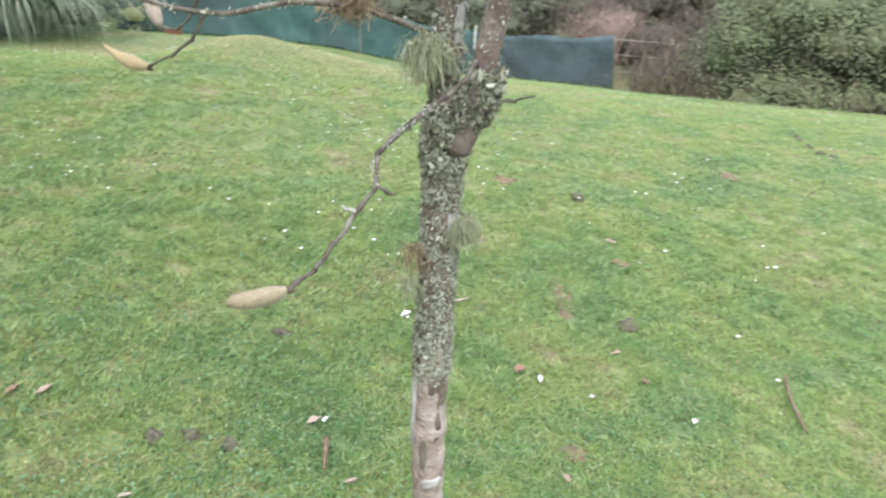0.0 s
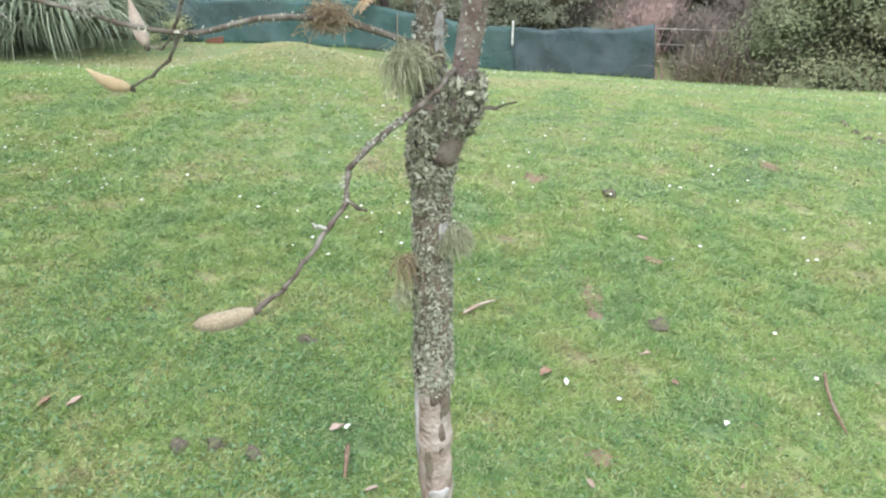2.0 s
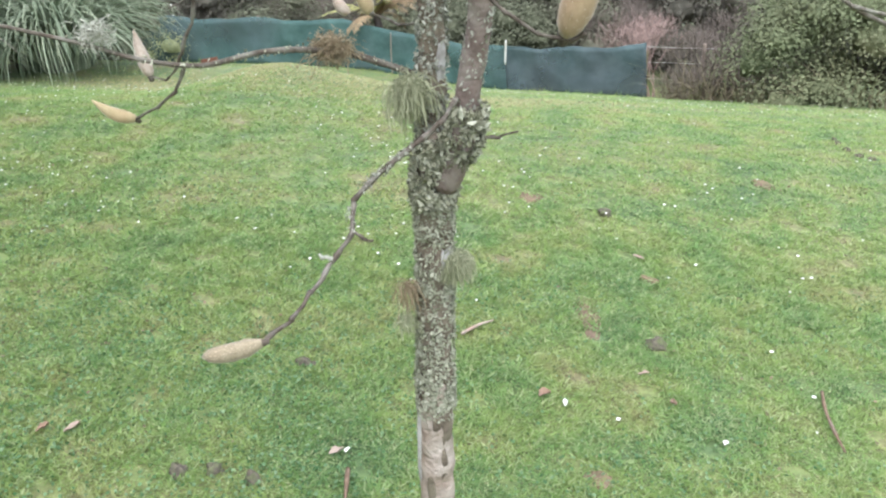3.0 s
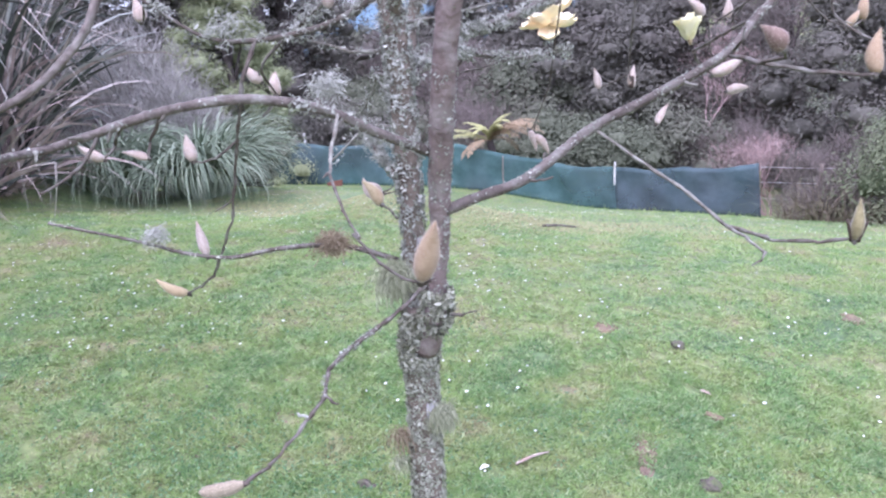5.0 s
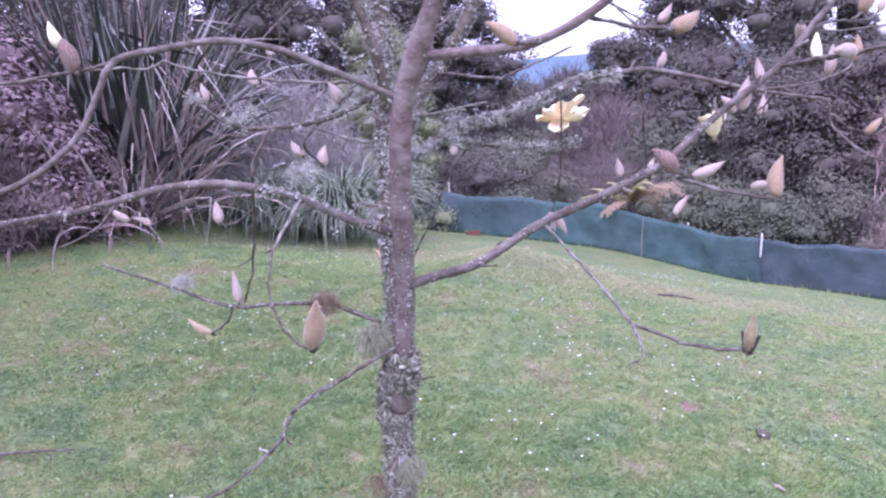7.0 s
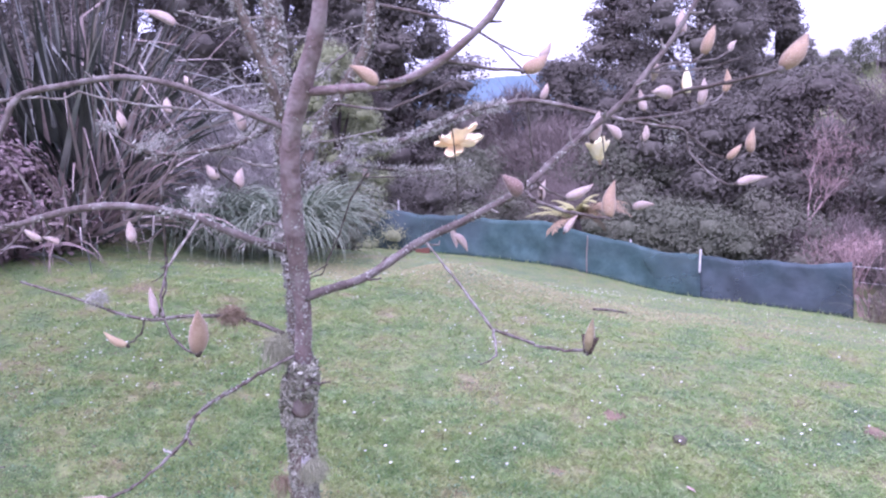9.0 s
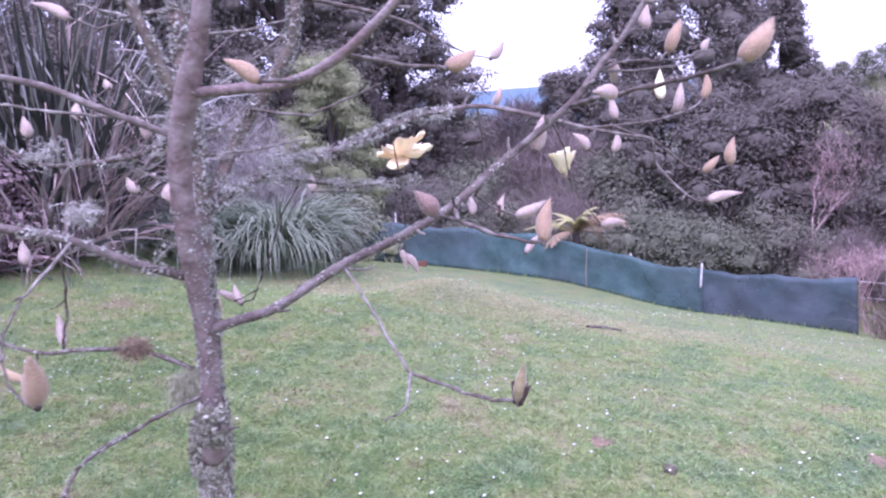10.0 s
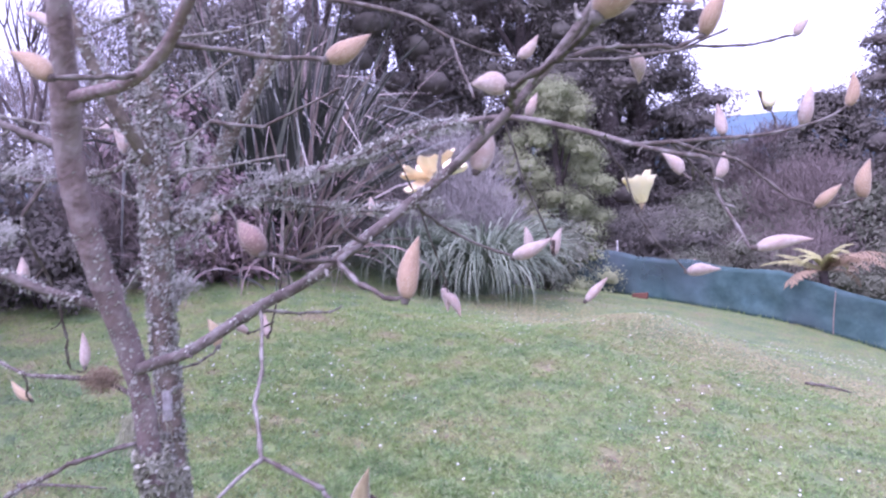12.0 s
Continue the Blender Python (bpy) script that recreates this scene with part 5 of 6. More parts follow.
flax(-6.6, 5.0, 90, 2.4, 0.075, 83, "tall dark flax clump in the border", [M_flax, M_flax, M_flax_glint, M_flax_purple], (0.8, 1.5), (0.2, 1.2))


def hanging_leaf(plant, points, width, label):
    """A broad dead leaf, broken over so that its end hangs down."""
    path = smooth_path(points, [1.0] * len(points), 0.06)[0]
    verts, faces = [], []
    for i, p in enumerate(path):
        s = i / (len(path) - 1)
        w = width * (0.35 + 0.65 * math.sin(math.pi * min(1.0, 0.25 + 0.75 * s)) ** 0.6) + 0.002
        verts += [p + Vector((-0.7, -0.45, 0)) * w * 0.5, p + Vector((0.05, -0.08, 0)) * w, p + Vector((0.7, 0.45, 0)) * w * 0.5]
    for i in range(len(path) - 1):
        o = 3 * i
        faces += [(o, o + 1, o + 4, o + 3), (o + 1, o + 2, o + 5, o + 4)]
    adopt(plant, mesh_ob("leaf", verts, faces, M_flax_pale, label=label))


hanging_leaf(broken_flax, [(-5.95, 6.35, 0.2), (-6.02, 6.28, 1.4), (-6.03, 6.15, 2.1), (-6.0, 6.08, 2.16), (-5.96, 6.03, 2.08), (-5.95, 6.0, 1.82)], 0.1, "bleached leaf end hanging down")
hanging_leaf(broken_flax, [(-5.8, 6.3, 0.2), (-5.62, 6.2, 1.1), (-5.5, 6.1, 1.62), (-5.46, 6.07, 1.68), (-5.42, 6.04, 1.6), (-5.38, 6.01, 1.2)], 0.09, "bleached leaf end hanging down")


# ---- trees and shrubs ----
def crown_faces(clumps, leaves, size, r, aspect=0.5, flat=0.7):
    """Small pointed leaves in uneven clumps, most of them lying on the clump's skin; clumps is a list of (centre, radius)."""
    out = []
    for c, q in clumps:
        way = unit(leaves, r)
        way[:, 2] = np.where(r.random(leaves) < 0.6, np.abs(way[:, 2]), way[:, 2])
        p = way * (r.uniform(0.35, 1.08, (leaves, 1)) ** 0.5) * q * np.array([1, 1, flat])
        p += r.normal(0, 0.1, (leaves, 3)) * q
        nrm = way * 0.9 + np.array([0, 0, 0.55]) + unit(leaves, r) * 0.5
        nrm /= np.linalg.norm(nrm, axis=1, keepdims=True)
        a = np.cross(nrm, unit(leaves, r))
        a /= np.linalg.norm(a, axis=1, keepdims=True) + 1e-9
        b = np.cross(nrm, a)
        s = size * r.uniform(0.55, 1.45, (leaves, 1))
        m = np.array(c) + p
        out.append(np.stack([m - a * s * 0.5 - b * s * aspect * 0.3, m - a * s * 0.2 + b * s * aspect * 0.7, m + a * s * 0.6], axis=1))
    return np.concatenate(out)


def twig_quads(clumps, count, size, r):
    """Fine upswept twigs in place of leaves, for trees that stand bare."""
    out = []
    for c, q in clumps:
        p = np.array(c) + r.normal(0, 0.42, (count, 3)) * q * np.array([1, 1, 0.8])
        d = unit(count, r) * 0.7 + np.array([0, 0, 0.75]) + (p - np.array(c)) / q * 0.5
        d /= np.linalg.norm(d, axis=1, keepdims=True)
        side = np.cross(d, unit(count, r))
        side /= np.linalg.norm(side, axis=1, keepdims=True)
        s = size * r.uniform(1.5, 4.0, (count, 1))
        w = size * r.uniform(0.06, 0.16, (count, 1))
        bend = unit(count, r) * s * 0.12
        out.append(np.stack([p - side * w, p + d * s * 0.5 + bend - side * w * 0.6, p + d * s, p + d * s * 0.5 + bend + side * w * 0.6], axis=1))
    return np.concatenate(out)


def core_faces(clumps, fill, seed, rows=5, ring=9, flat=0.7):
    """The close inner growth of each clump: a lumpy mass inside its outer leaves."""
    quads = [(i * ring + k, (i + 1) * ring + k, (i + 1) * ring + (k + 1) % ring, i * ring + (k + 1) % ring) for i in range(rows) for k in range(ring)]
    pieces = []
    for c, q in clumps:
        verts = []
        for i in range(rows + 1):
            for k in range(ring):
                a, b = math.pi * i / rows, 2 * math.pi * k / ring
                d = Vector((math.sin(a) * math.cos(b), math.sin(a) * math.sin(b), math.cos(a)))
                s = q * fill * (1 + 0.45 * noise.noise(d * 2.2 + Vector(c) * 3 + Vector((seed, 0, 0))))
                verts.append((c[0] + s * d.x, c[1] + s * d.y, c[2] + s * flat * d.z))
        pieces.append((verts, quads))
    return merge(*pieces)


def leafy_tree(name, x, y, top, width, mat, seed, label, clumps=26, leaves=170, size=0.2, low=0.15, shape="round", category="tree", limbs=7, base=None):
    """A tapered trunk with limbs and an uneven crown of leaf clumps with gaps."""
    rng, r = random.Random(seed), np.random.default_rng(seed)
    z = gz(x, y) if base is None else base
    h = top - z
    thing = empty(name, x, y, z, label, category, "background trees" if category == "tree" else "shrubs")
    lean = rng.uniform(-0.04, 0.04) * h
    pieces = [tube([(x, y, z - 0.2), (x + lean * 0.3, y, z + h * 0.3), (x + lean, y + lean, z + h * 0.65), (x + lean, y, z + h * 0.92)], [0.028 * h, 0.022 * h, 0.014 * h, 0.004 * h], 7, h / 10, 0.15, 2)]
    blobs = []
    for i in range(clumps):
        u = low + (1 - low) * (i + 0.5) / clumps
        if shape == "cone":
            w = width * 0.5 * (1.03 - u) ** 0.4
        elif shape == "pine":
            w = width * 0.5 * (0.55 + 0.45 * math.sin(u * 9 + seed)) * (1.15 - u) ** 0.35
        else:
            w = width * 0.5 * math.sin(math.pi * min(0.97, 0.18 + 0.8 * u)) ** 0.6
        a, q = i * 2.4 + rng.uniform(-0.6, 0.6), w * rng.uniform(0.35, 1.0)
        size_c = width * rng.uniform(0.15, 0.27) * (0.75 if shape == "cone" else 1) * (26 / clumps) ** 0.33
        blobs.append(((x + lean * u + q * math.cos(a), y + q * math.sin(a), z + h * u - size_c * 0.4), size_c))
    for c, q in blobs[:: max(1, clumps // limbs)]:
        hz = z + (c[2] - z) * 0.7
        pieces.append(tube([(x + lean * 0.5, y, hz), ((x + c[0]) / 2, (y + c[1]) / 2, (hz + c[2]) / 2 + 0.02 * h), c], [0.01 * h, 0.007 * h, 0.003 * h], 5, h / 12, 0.15, 2))
    v, f = merge(*pieces)
    trunk = mesh_ob("trunk", v, f, M_trunk_far)
    bare = mat in (M_mauve, M_wisp)
    flat = 0.5 if shape == "pine" else 0.7
    faces = twig_quads(blobs, leaves // 2, size, r) if bare else crown_faces(blobs, leaves, size, r, 0.42, flat)
    adopt(thing, trunk, tagged(quads_ob("crown", faces, mat), kind="stuff"))
    if not bare and clumps > 45:
        v, f = core_faces(blobs, 0.5 if shape == "cone" else 0.4, seed, 4, 6, flat)
        adopt(thing, tagged(mesh_ob("inner_growth", v, f, mat), kind="stuff"))
    return thing


def bare_tree(name, x, y, top, width, mat, seed, label, category="tree", forks=5, stems=3, stout=0.016, spray=0):
    """A leafless twiggy tree: stems that fork again and again into fine twigs."""
    rng = random.Random(seed)
    z = gz(x, y)
    h = top - z
    thing = empty(name, x, y, z, label, category)
    thick, thin, ends = [], [], []

    def grow(p, d, length, r, level):
        q = p + d * length * 0.5 + Vector((rng.uniform(-1, 1), rng.uniform(-1, 1), rng.uniform(-0.5, 0.5))) * length * 0.12
        e = p + d * length
        (thick if level < 2 else thin).append(tube([p, q, e], [r, r * 0.8, r * 0.55], 5 if level < 2 else 3, length / 2, 0.1, 3))
        if level >= forks:
            ends.append((tuple(e), length * 1.3))
            return
        for _ in range(3 if level < 3 else 2):
            k = Vector((rng.uniform(-1, 1), rng.uniform(-1, 1), rng.uniform(-0.35, 0.7)))
            nd = (d + k * 0.75 * width / h).normalized()
            grow(e, nd, length * rng.uniform(0.55, 0.8), r * 0.55, level + 1)

    for _ in range(stems):
        grow(Vector((x + rng.uniform(-0.1, 0.1), y, z - 0.1)), Vector((rng.uniform(-0.4, 0.4), rng.uniform(-0.4, 0.4), 1)).normalized(), h * 0.32, h * stout, 0)
    v, f = merge(*thick)
    w, g = merge(*thin)
    adopt(thing, mesh_ob("trunk", v, f, mat), tagged(mesh_ob("crown", w, g, mat), kind="stuff"))
    if spray:
        fine = twig_quads(ends, spray, 0.05, np.random.default_rng(seed))
        adopt(thing, tagged(quads_ob("twig_mass", fine, mat), kind="stuff"))
    return thing


def shrub(name, x, y, height, width, mat, seed, label, clumps=16, leaves=260, size=0.07):
    rng, r = random.Random(seed), np.random.default_rng(seed)
    z = gz(x, y)
    thing = empty(name, x, y, z, label, "shrub", "shrubs")
    blobs, stems = [], []
    for i in range(clumps):
        a, q, u = i * 2.4, width * 0.5 * math.sqrt((i + 0.5) / clumps), rng.random()
        c = (x + q * math.cos(a) * 0.85, y + q * math.sin(a) * 0.6, z + height * (0.1 + 0.68 * u * (1.1 - 0.5 * q / (width * 0.5))))
        blobs.append((c, max(height, width) * rng.uniform(0.13, 0.22)))
        stems.append(tube([(x + 0.1 * math.cos(a), y + 0.1 * math.sin(a), z - 0.05), ((x + c[0]) / 2, (y + c[1]) / 2, z + height * 0.2), c], [0.02, 0.014, 0.006], 5, 0.3, 0.1, 5))
    for v, f in stems:
        adopt(thing, mesh_ob("stem", v, f, M_trunk_far))
    bare = mat in (M_mauve, M_wisp)
    faces = twig_quads(blobs, leaves, size, r) if bare else crown_faces(blobs, leaves, size, r, 0.6, 0.75)
    adopt(thing, tagged(quads_ob("foliage", faces, mat), kind="stuff"))
    if not bare and height < 3:
        v, f = core_faces(blobs, 0.36, seed, 4, 7, 0.75)
        adopt(thing, tagged(mesh_ob("inner_growth", v, f, mat), kind="stuff"))
    return thing


# the border on the left
shrub("border_shrub", -6.3, 4.3, 2.2, 2.0, M_mauve, 101, "dense mauve-grey twiggy border shrub", 20, 420, 0.06)
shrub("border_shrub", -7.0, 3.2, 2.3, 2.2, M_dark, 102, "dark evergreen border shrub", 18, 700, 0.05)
shrub("border_shrub", -7.4, 2.0, 2.3, 2.2, M_mauve, 103, "dense mauve-grey twiggy border shrub", 18, 380, 0.07)
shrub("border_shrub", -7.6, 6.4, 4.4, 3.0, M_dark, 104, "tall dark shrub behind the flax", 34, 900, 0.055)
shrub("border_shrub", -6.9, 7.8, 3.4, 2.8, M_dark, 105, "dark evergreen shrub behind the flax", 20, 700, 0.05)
shrub("border_shrub", -7.6, 9.6, 2.8, 2.6, M_mauve, 106, "leafless grey-mauve shrub by the pampas", 20, 380, 0.07)
leafy_tree("conical_shrub", -6.3, 13.4, 3.5, 2.9, M_light, 107, "dense conical yellow-green conifer shrub", 80, 700, 0.048, 0.02, "cone", "shrub")
shrub("border_shrub", -5.2, 10.6, 1.5, 2.0, M_olive, 108, "low olive shrub behind the pampas", 16, 300, 0.07)
shrub("border_shrub", -6.1, 9.3, 2.9, 2.4, M_wisp, 114, "pale grey wispy shrub behind the pampas", 26, 620, 0.07)
shrub("border_shrub", -5.3, 9.0, 1.9, 1.6, M_wisp, 115, "pale grey wispy shrub behind the pampas", 18, 520, 0.06)
bare_tree("bare_tree", -7.9, 4.4, 6.0, 3.0, M_mauve, 109, "leafless grey tree in the border", stout=0.008, spray=3)

shrub("border_shrub", -6.05, 5.0, 2.5, 1.7, M_purple, 116, "dense purple-brown leafy shrub beside the flax", 30, 600, 0.055)
shrub("border_shrub", -5.7, 4.5, 0.9, 1.3, M_mauve, 110, "low dry mauve undergrowth at the border's edge", 14, 260, 0.05)
shrub("border_shrub", -5.9, 3.5, 0.9, 1.4, M_dark, 111, "low dark undergrowth at the border's edge", 14, 700, 0.05)
shrub("border_shrub", -6.1, 2.4, 1.0, 1.5, M_mauve, 112, "low dry mauve undergrowth at the border's edge", 14, 260, 0.05)
shrub("border_shrub", -6.2, 1.3, 1.2, 1.6, M_dark, 113, "low dark undergrowth at the border's edge", 14, 700, 0.05)
flax(-5.8, 4.95, 110, 1.1, 0.05, 84, "small bronze-purple flax in the border", [M_flax_purple] * 5 + [M_flax] * 2 + [M_flax_old], (0.3, 1.3), (0.6, 2.4))

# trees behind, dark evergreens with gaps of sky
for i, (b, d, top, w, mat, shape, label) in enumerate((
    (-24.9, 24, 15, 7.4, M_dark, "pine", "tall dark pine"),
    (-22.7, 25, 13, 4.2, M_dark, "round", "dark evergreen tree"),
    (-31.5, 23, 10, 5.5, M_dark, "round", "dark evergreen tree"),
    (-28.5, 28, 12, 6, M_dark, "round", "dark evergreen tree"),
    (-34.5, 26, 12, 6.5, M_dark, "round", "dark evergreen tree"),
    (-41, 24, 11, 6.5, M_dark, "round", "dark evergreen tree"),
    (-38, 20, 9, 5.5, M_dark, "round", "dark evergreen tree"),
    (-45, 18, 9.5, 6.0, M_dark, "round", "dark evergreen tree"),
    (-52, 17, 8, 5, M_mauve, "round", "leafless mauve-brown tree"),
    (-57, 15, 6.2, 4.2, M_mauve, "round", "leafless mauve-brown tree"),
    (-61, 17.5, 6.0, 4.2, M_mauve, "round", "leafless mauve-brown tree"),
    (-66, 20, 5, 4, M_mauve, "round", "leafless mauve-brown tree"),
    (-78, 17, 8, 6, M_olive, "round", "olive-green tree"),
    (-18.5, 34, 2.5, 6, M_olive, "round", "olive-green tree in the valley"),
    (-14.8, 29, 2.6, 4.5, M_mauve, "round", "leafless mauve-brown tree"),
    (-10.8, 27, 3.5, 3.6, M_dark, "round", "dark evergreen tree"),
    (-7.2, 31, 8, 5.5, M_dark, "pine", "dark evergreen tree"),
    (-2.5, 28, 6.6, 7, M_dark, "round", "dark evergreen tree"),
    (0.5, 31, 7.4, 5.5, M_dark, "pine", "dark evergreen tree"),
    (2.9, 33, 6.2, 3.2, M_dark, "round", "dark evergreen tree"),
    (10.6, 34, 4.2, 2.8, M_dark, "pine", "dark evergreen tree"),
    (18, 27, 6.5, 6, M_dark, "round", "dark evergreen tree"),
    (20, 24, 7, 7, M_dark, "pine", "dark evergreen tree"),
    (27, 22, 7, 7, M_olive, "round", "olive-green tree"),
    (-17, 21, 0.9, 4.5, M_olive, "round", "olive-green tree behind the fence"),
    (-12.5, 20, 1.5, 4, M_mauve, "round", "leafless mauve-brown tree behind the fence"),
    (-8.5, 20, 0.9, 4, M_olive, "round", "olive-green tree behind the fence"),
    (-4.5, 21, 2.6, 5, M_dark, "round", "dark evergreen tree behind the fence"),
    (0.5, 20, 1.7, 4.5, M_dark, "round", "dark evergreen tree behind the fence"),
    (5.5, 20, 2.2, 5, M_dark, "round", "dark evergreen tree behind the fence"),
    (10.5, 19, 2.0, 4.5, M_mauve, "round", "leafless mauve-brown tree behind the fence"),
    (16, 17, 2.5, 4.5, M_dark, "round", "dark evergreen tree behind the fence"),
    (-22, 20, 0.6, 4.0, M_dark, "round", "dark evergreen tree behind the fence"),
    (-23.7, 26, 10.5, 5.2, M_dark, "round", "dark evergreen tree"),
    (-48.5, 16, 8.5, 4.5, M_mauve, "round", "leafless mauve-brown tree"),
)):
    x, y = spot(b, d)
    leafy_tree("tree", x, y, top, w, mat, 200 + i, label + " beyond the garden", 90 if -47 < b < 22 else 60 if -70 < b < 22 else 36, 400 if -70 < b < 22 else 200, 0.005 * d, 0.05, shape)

# unseen tall evergreens, added beside and behind the lawn to shade its left
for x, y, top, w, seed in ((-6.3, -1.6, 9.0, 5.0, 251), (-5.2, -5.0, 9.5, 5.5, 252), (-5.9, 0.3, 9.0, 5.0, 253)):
    leafy_tree("tree", x, y, top, w, M_dark, seed, "tall evergreen tree, unseen, added to shade the lawn", 40, 420, 0.13, 0.08, "round")

# low growth behind the fence
for i, (b, d, h, w, mat, label) in enumerate((
    (-6.5, 15.2, 2.0, 2.8, M_olive, "low grey-green shrub behind the fence"),
    (-2.8, 15.0, 2.1, 2.8, M_olive, "low grey-green shrub behind the fence"),
    (1.2, 14.8, 2.0, 2.6, M_olive, "low grey-green shrub behind the fence"),
    (-13, 15.8, 1.9, 2.8, M_mauve, "dry brown shrub behind the fence"),
    (-18, 15.6, 1.9, 2.8, M_olive, "olive shrub behind the fence"),
    (-23, 15.8, 1.9, 2.8, M_dark, "dark shrub behind the fence"),
    (5.5, 15.0, 1.9, 2.4, M_mauve, "dry brown shrub behind the fence"),
)):
    x, y = spot(b, d)
    shrub("shrub", x, y, h, w, mat, 300 + i, label, 22, 700, 0.05)
x, y = spot(4.3, 16.5)
bare_tree("bare_tree", x, y, 1.1, 3.4, M_pink, 320, "small leafless tree of pinkish-brown twigs", "tree", 5, 1, 0.011, 9)
x, y = spot(8.3, 13.6)
bare_tree("bare_shrub", x, y, -0.4, 1.6, M_pink, 321, "leafless shrub of pinkish-brown twigs at the fence end", "shrub", 4, 5, 0.01, 5)
shrub("hedge_shrub", 4.9, 10.3, 2.5, 3.2, M_bush, 331, "large green leafy shrub at the lawn's edge", 34, 1500, 0.04)
shrub("hedge_shrub", 6.8, 9.6, 2.6, 3.2, M_bush, 332, "large green leafy shrub at the lawn's edge", 26, 900, 0.045)
shrub("dry_shrub", 3.25, 11.4, 1.15, 1.5, M_mauve, 333, "dry brown brush beside the fence end", 16, 320, 0.05)
shrub("dry_shrub", 3.9, 12.2, 1.6, 1.8, M_mauve, 334, "dry brown brush beside the fence end", 16, 320, 0.06)
shrub("shrub", 4.9, 12.8, 2.3, 2.8, M_olive, 335, "olive shrub behind the hedge", 22, 600, 0.065)


# ---- tree fern ----
def fern(x, y, top, seed):
    """A short-trunked fern: curled young fronds upright, a pale one laid along the fence, brown ones swept over it."""
    rng = random.Random(seed)
    z = gz(x, y)
    thing = empty("tree_fern", x, y, z, "tree fern, young yellow-green fronds over brown dead ones", "fern")
    crown = Vector((x, y, top))
    v, f = tube([(x, y, z - 0.1), (x + 0.02, y, (z + top) / 2), tuple(crown)], [0.08, 0.07, 0.06], 9, 0.08, 0.3, 18)
    adopt(thing, mesh_ob("trunk", v, f, M_trunk_far))
    kinds = [(rng.uniform(0, 6.28), rng.uniform(1.0, 1.45), rng.uniform(1.6, 2.8), rng.uniform(0.48, 0.68), False) for _ in range(9)]
    kinds += [(math.pi + rng.uniform(-0.25, 0.25), rng.uniform(0.35, 0.6), rng.uniform(0.6, 1.1), rng.uniform(0.7, 0.95), False) for _ in range(3)]
    kinds += [(rng.uniform(-0.9, 0.35), rng.uniform(0.3, 0.75), rng.uniform(1.0, 1.7), rng.uniform(0.8, 1.1), True) for _ in range(9)]
    kinds += [(rng.uniform(0.5, 4.5), rng.uniform(0.1, 0.5), rng.uniform(1.2, 1.7), rng.uniform(0.6, 0.8), True) for _ in range(4)]
    for a, rise, droop, ln, dead in kinds:
        d = Vector((math.cos(a), math.sin(a), 0))
        side = Vector((-d.y, d.x, 0))
        p, angle, verts, faces = crown.copy(), rise, [], []
        for k in range(24):
            s = k / 23
            step = d * math.cos(angle) + Vector((0, 0, 1)) * math.sin(angle)
            w = 0.17 * ln * math.sin(math.pi * (0.12 + 0.86 * s)) * rng.uniform(0.8, 1.1)
            o = len(verts)
            left, right = (p + side * sgn * w + step * w * 0.6 - Vector((0, 0, 1)) * w * rng.uniform(0.15, 0.6 if dead else 0.35) for sgn in (-1, 1))
            verts += [p, p + step * 0.026, right + step * 0.016, right, left + step * 0.016, left]
            faces += [(o, o + 1, o + 2, o + 3), (o + 1, o, o + 5, o + 4)]
            if k:
                faces.append((o - 5, o, o + 1))
            p = p + step * ln / 23
            angle -= droop / 23 * (0.5 + s)
        adopt(thing, mesh_ob("frond", verts, faces, M_fern_dead if dead else M_fern, smooth=False, label="brown dead frond" if dead else "yellow-green frond"))
    return thing


fern(-1.66, 13.0, -0.13, 341)


# ---- far hills ----
def ridge(name, bearing0, bearing1, distance, height, mat, seed, label):
    verts, faces = [], []
    n, rows = 90, 5
    for i in range(n + 1):
        b = bearing0 + (bearing1 - bearing0) * i / n
        x, y = spot(b, distance)
        edge = min(1.0, min(i, n - i) / 18)
        top = height * (0.75 + 0.25 * edge) + height * 0.1 * noise.noise(Vector((i * 0.07, seed, 0))) + height * 0.03 * noise.noise(Vector((i * 0.5, seed, 5)))
        for k in range(rows + 1):
            u = k / rows
            verts.append((x * (1 + 0.25 * u), y * (1 + 0.25 * u), -60 + (top + 60) * u ** 0.8))
    for i in range(n):
        for k in range(rows):
            o = i * (rows + 1) + k
            faces.append((o, o + rows + 1, o + rows + 2, o + 1))
    return tagged(mesh_ob(name, verts, faces, mat), label, "hill", "", "structure")


ridge("backdrop", -75, 3, 900, 60, M_hill_haze, 3, "distant wooded hills, painted blue-green with haze")
ridge("backdrop_2", 1, 40, 260, 9.0, M_pasture, 6, "pale green hillside pasture")
for i, (b, h, w) in enumerate(((5.2, 9, 8), (6.6, 8, 9), (7.9, 11, 9), (9.2, 13, 11), (10.8, 12, 11), (12.5, 11, 12))):
    x, y = spot(b, 318)
    leafy_tree("tree", x, y, 6.5 + h, w, M_olive, 400 + i, "far olive-green tree on the crest of the pasture hill", 22, 120, 0.8, 0.1, "round", base=6.5)


# ---- litter on the lawn ----
M_leaf_brown = material("dead_leaf", (0.16, 0.1, 0.07), (0.27, 0.185, 0.13), 60, 0.85, 0.3, (0.21, 0.15, 0.11), 20)
M_leaf_pale = material("fallen_scale", (0.27, 0.215, 0.175), (0.42, 0.355, 0.3), 60, 0.8, 0.3, (0.3, 0.21, 0.165), 25)
M_soil = material("bare_soil", (0.1, 0.074, 0.052), (0.18, 0.13, 0.093), 50, 1.0, 0.6, (0.21, 0.16, 0.1), 12)
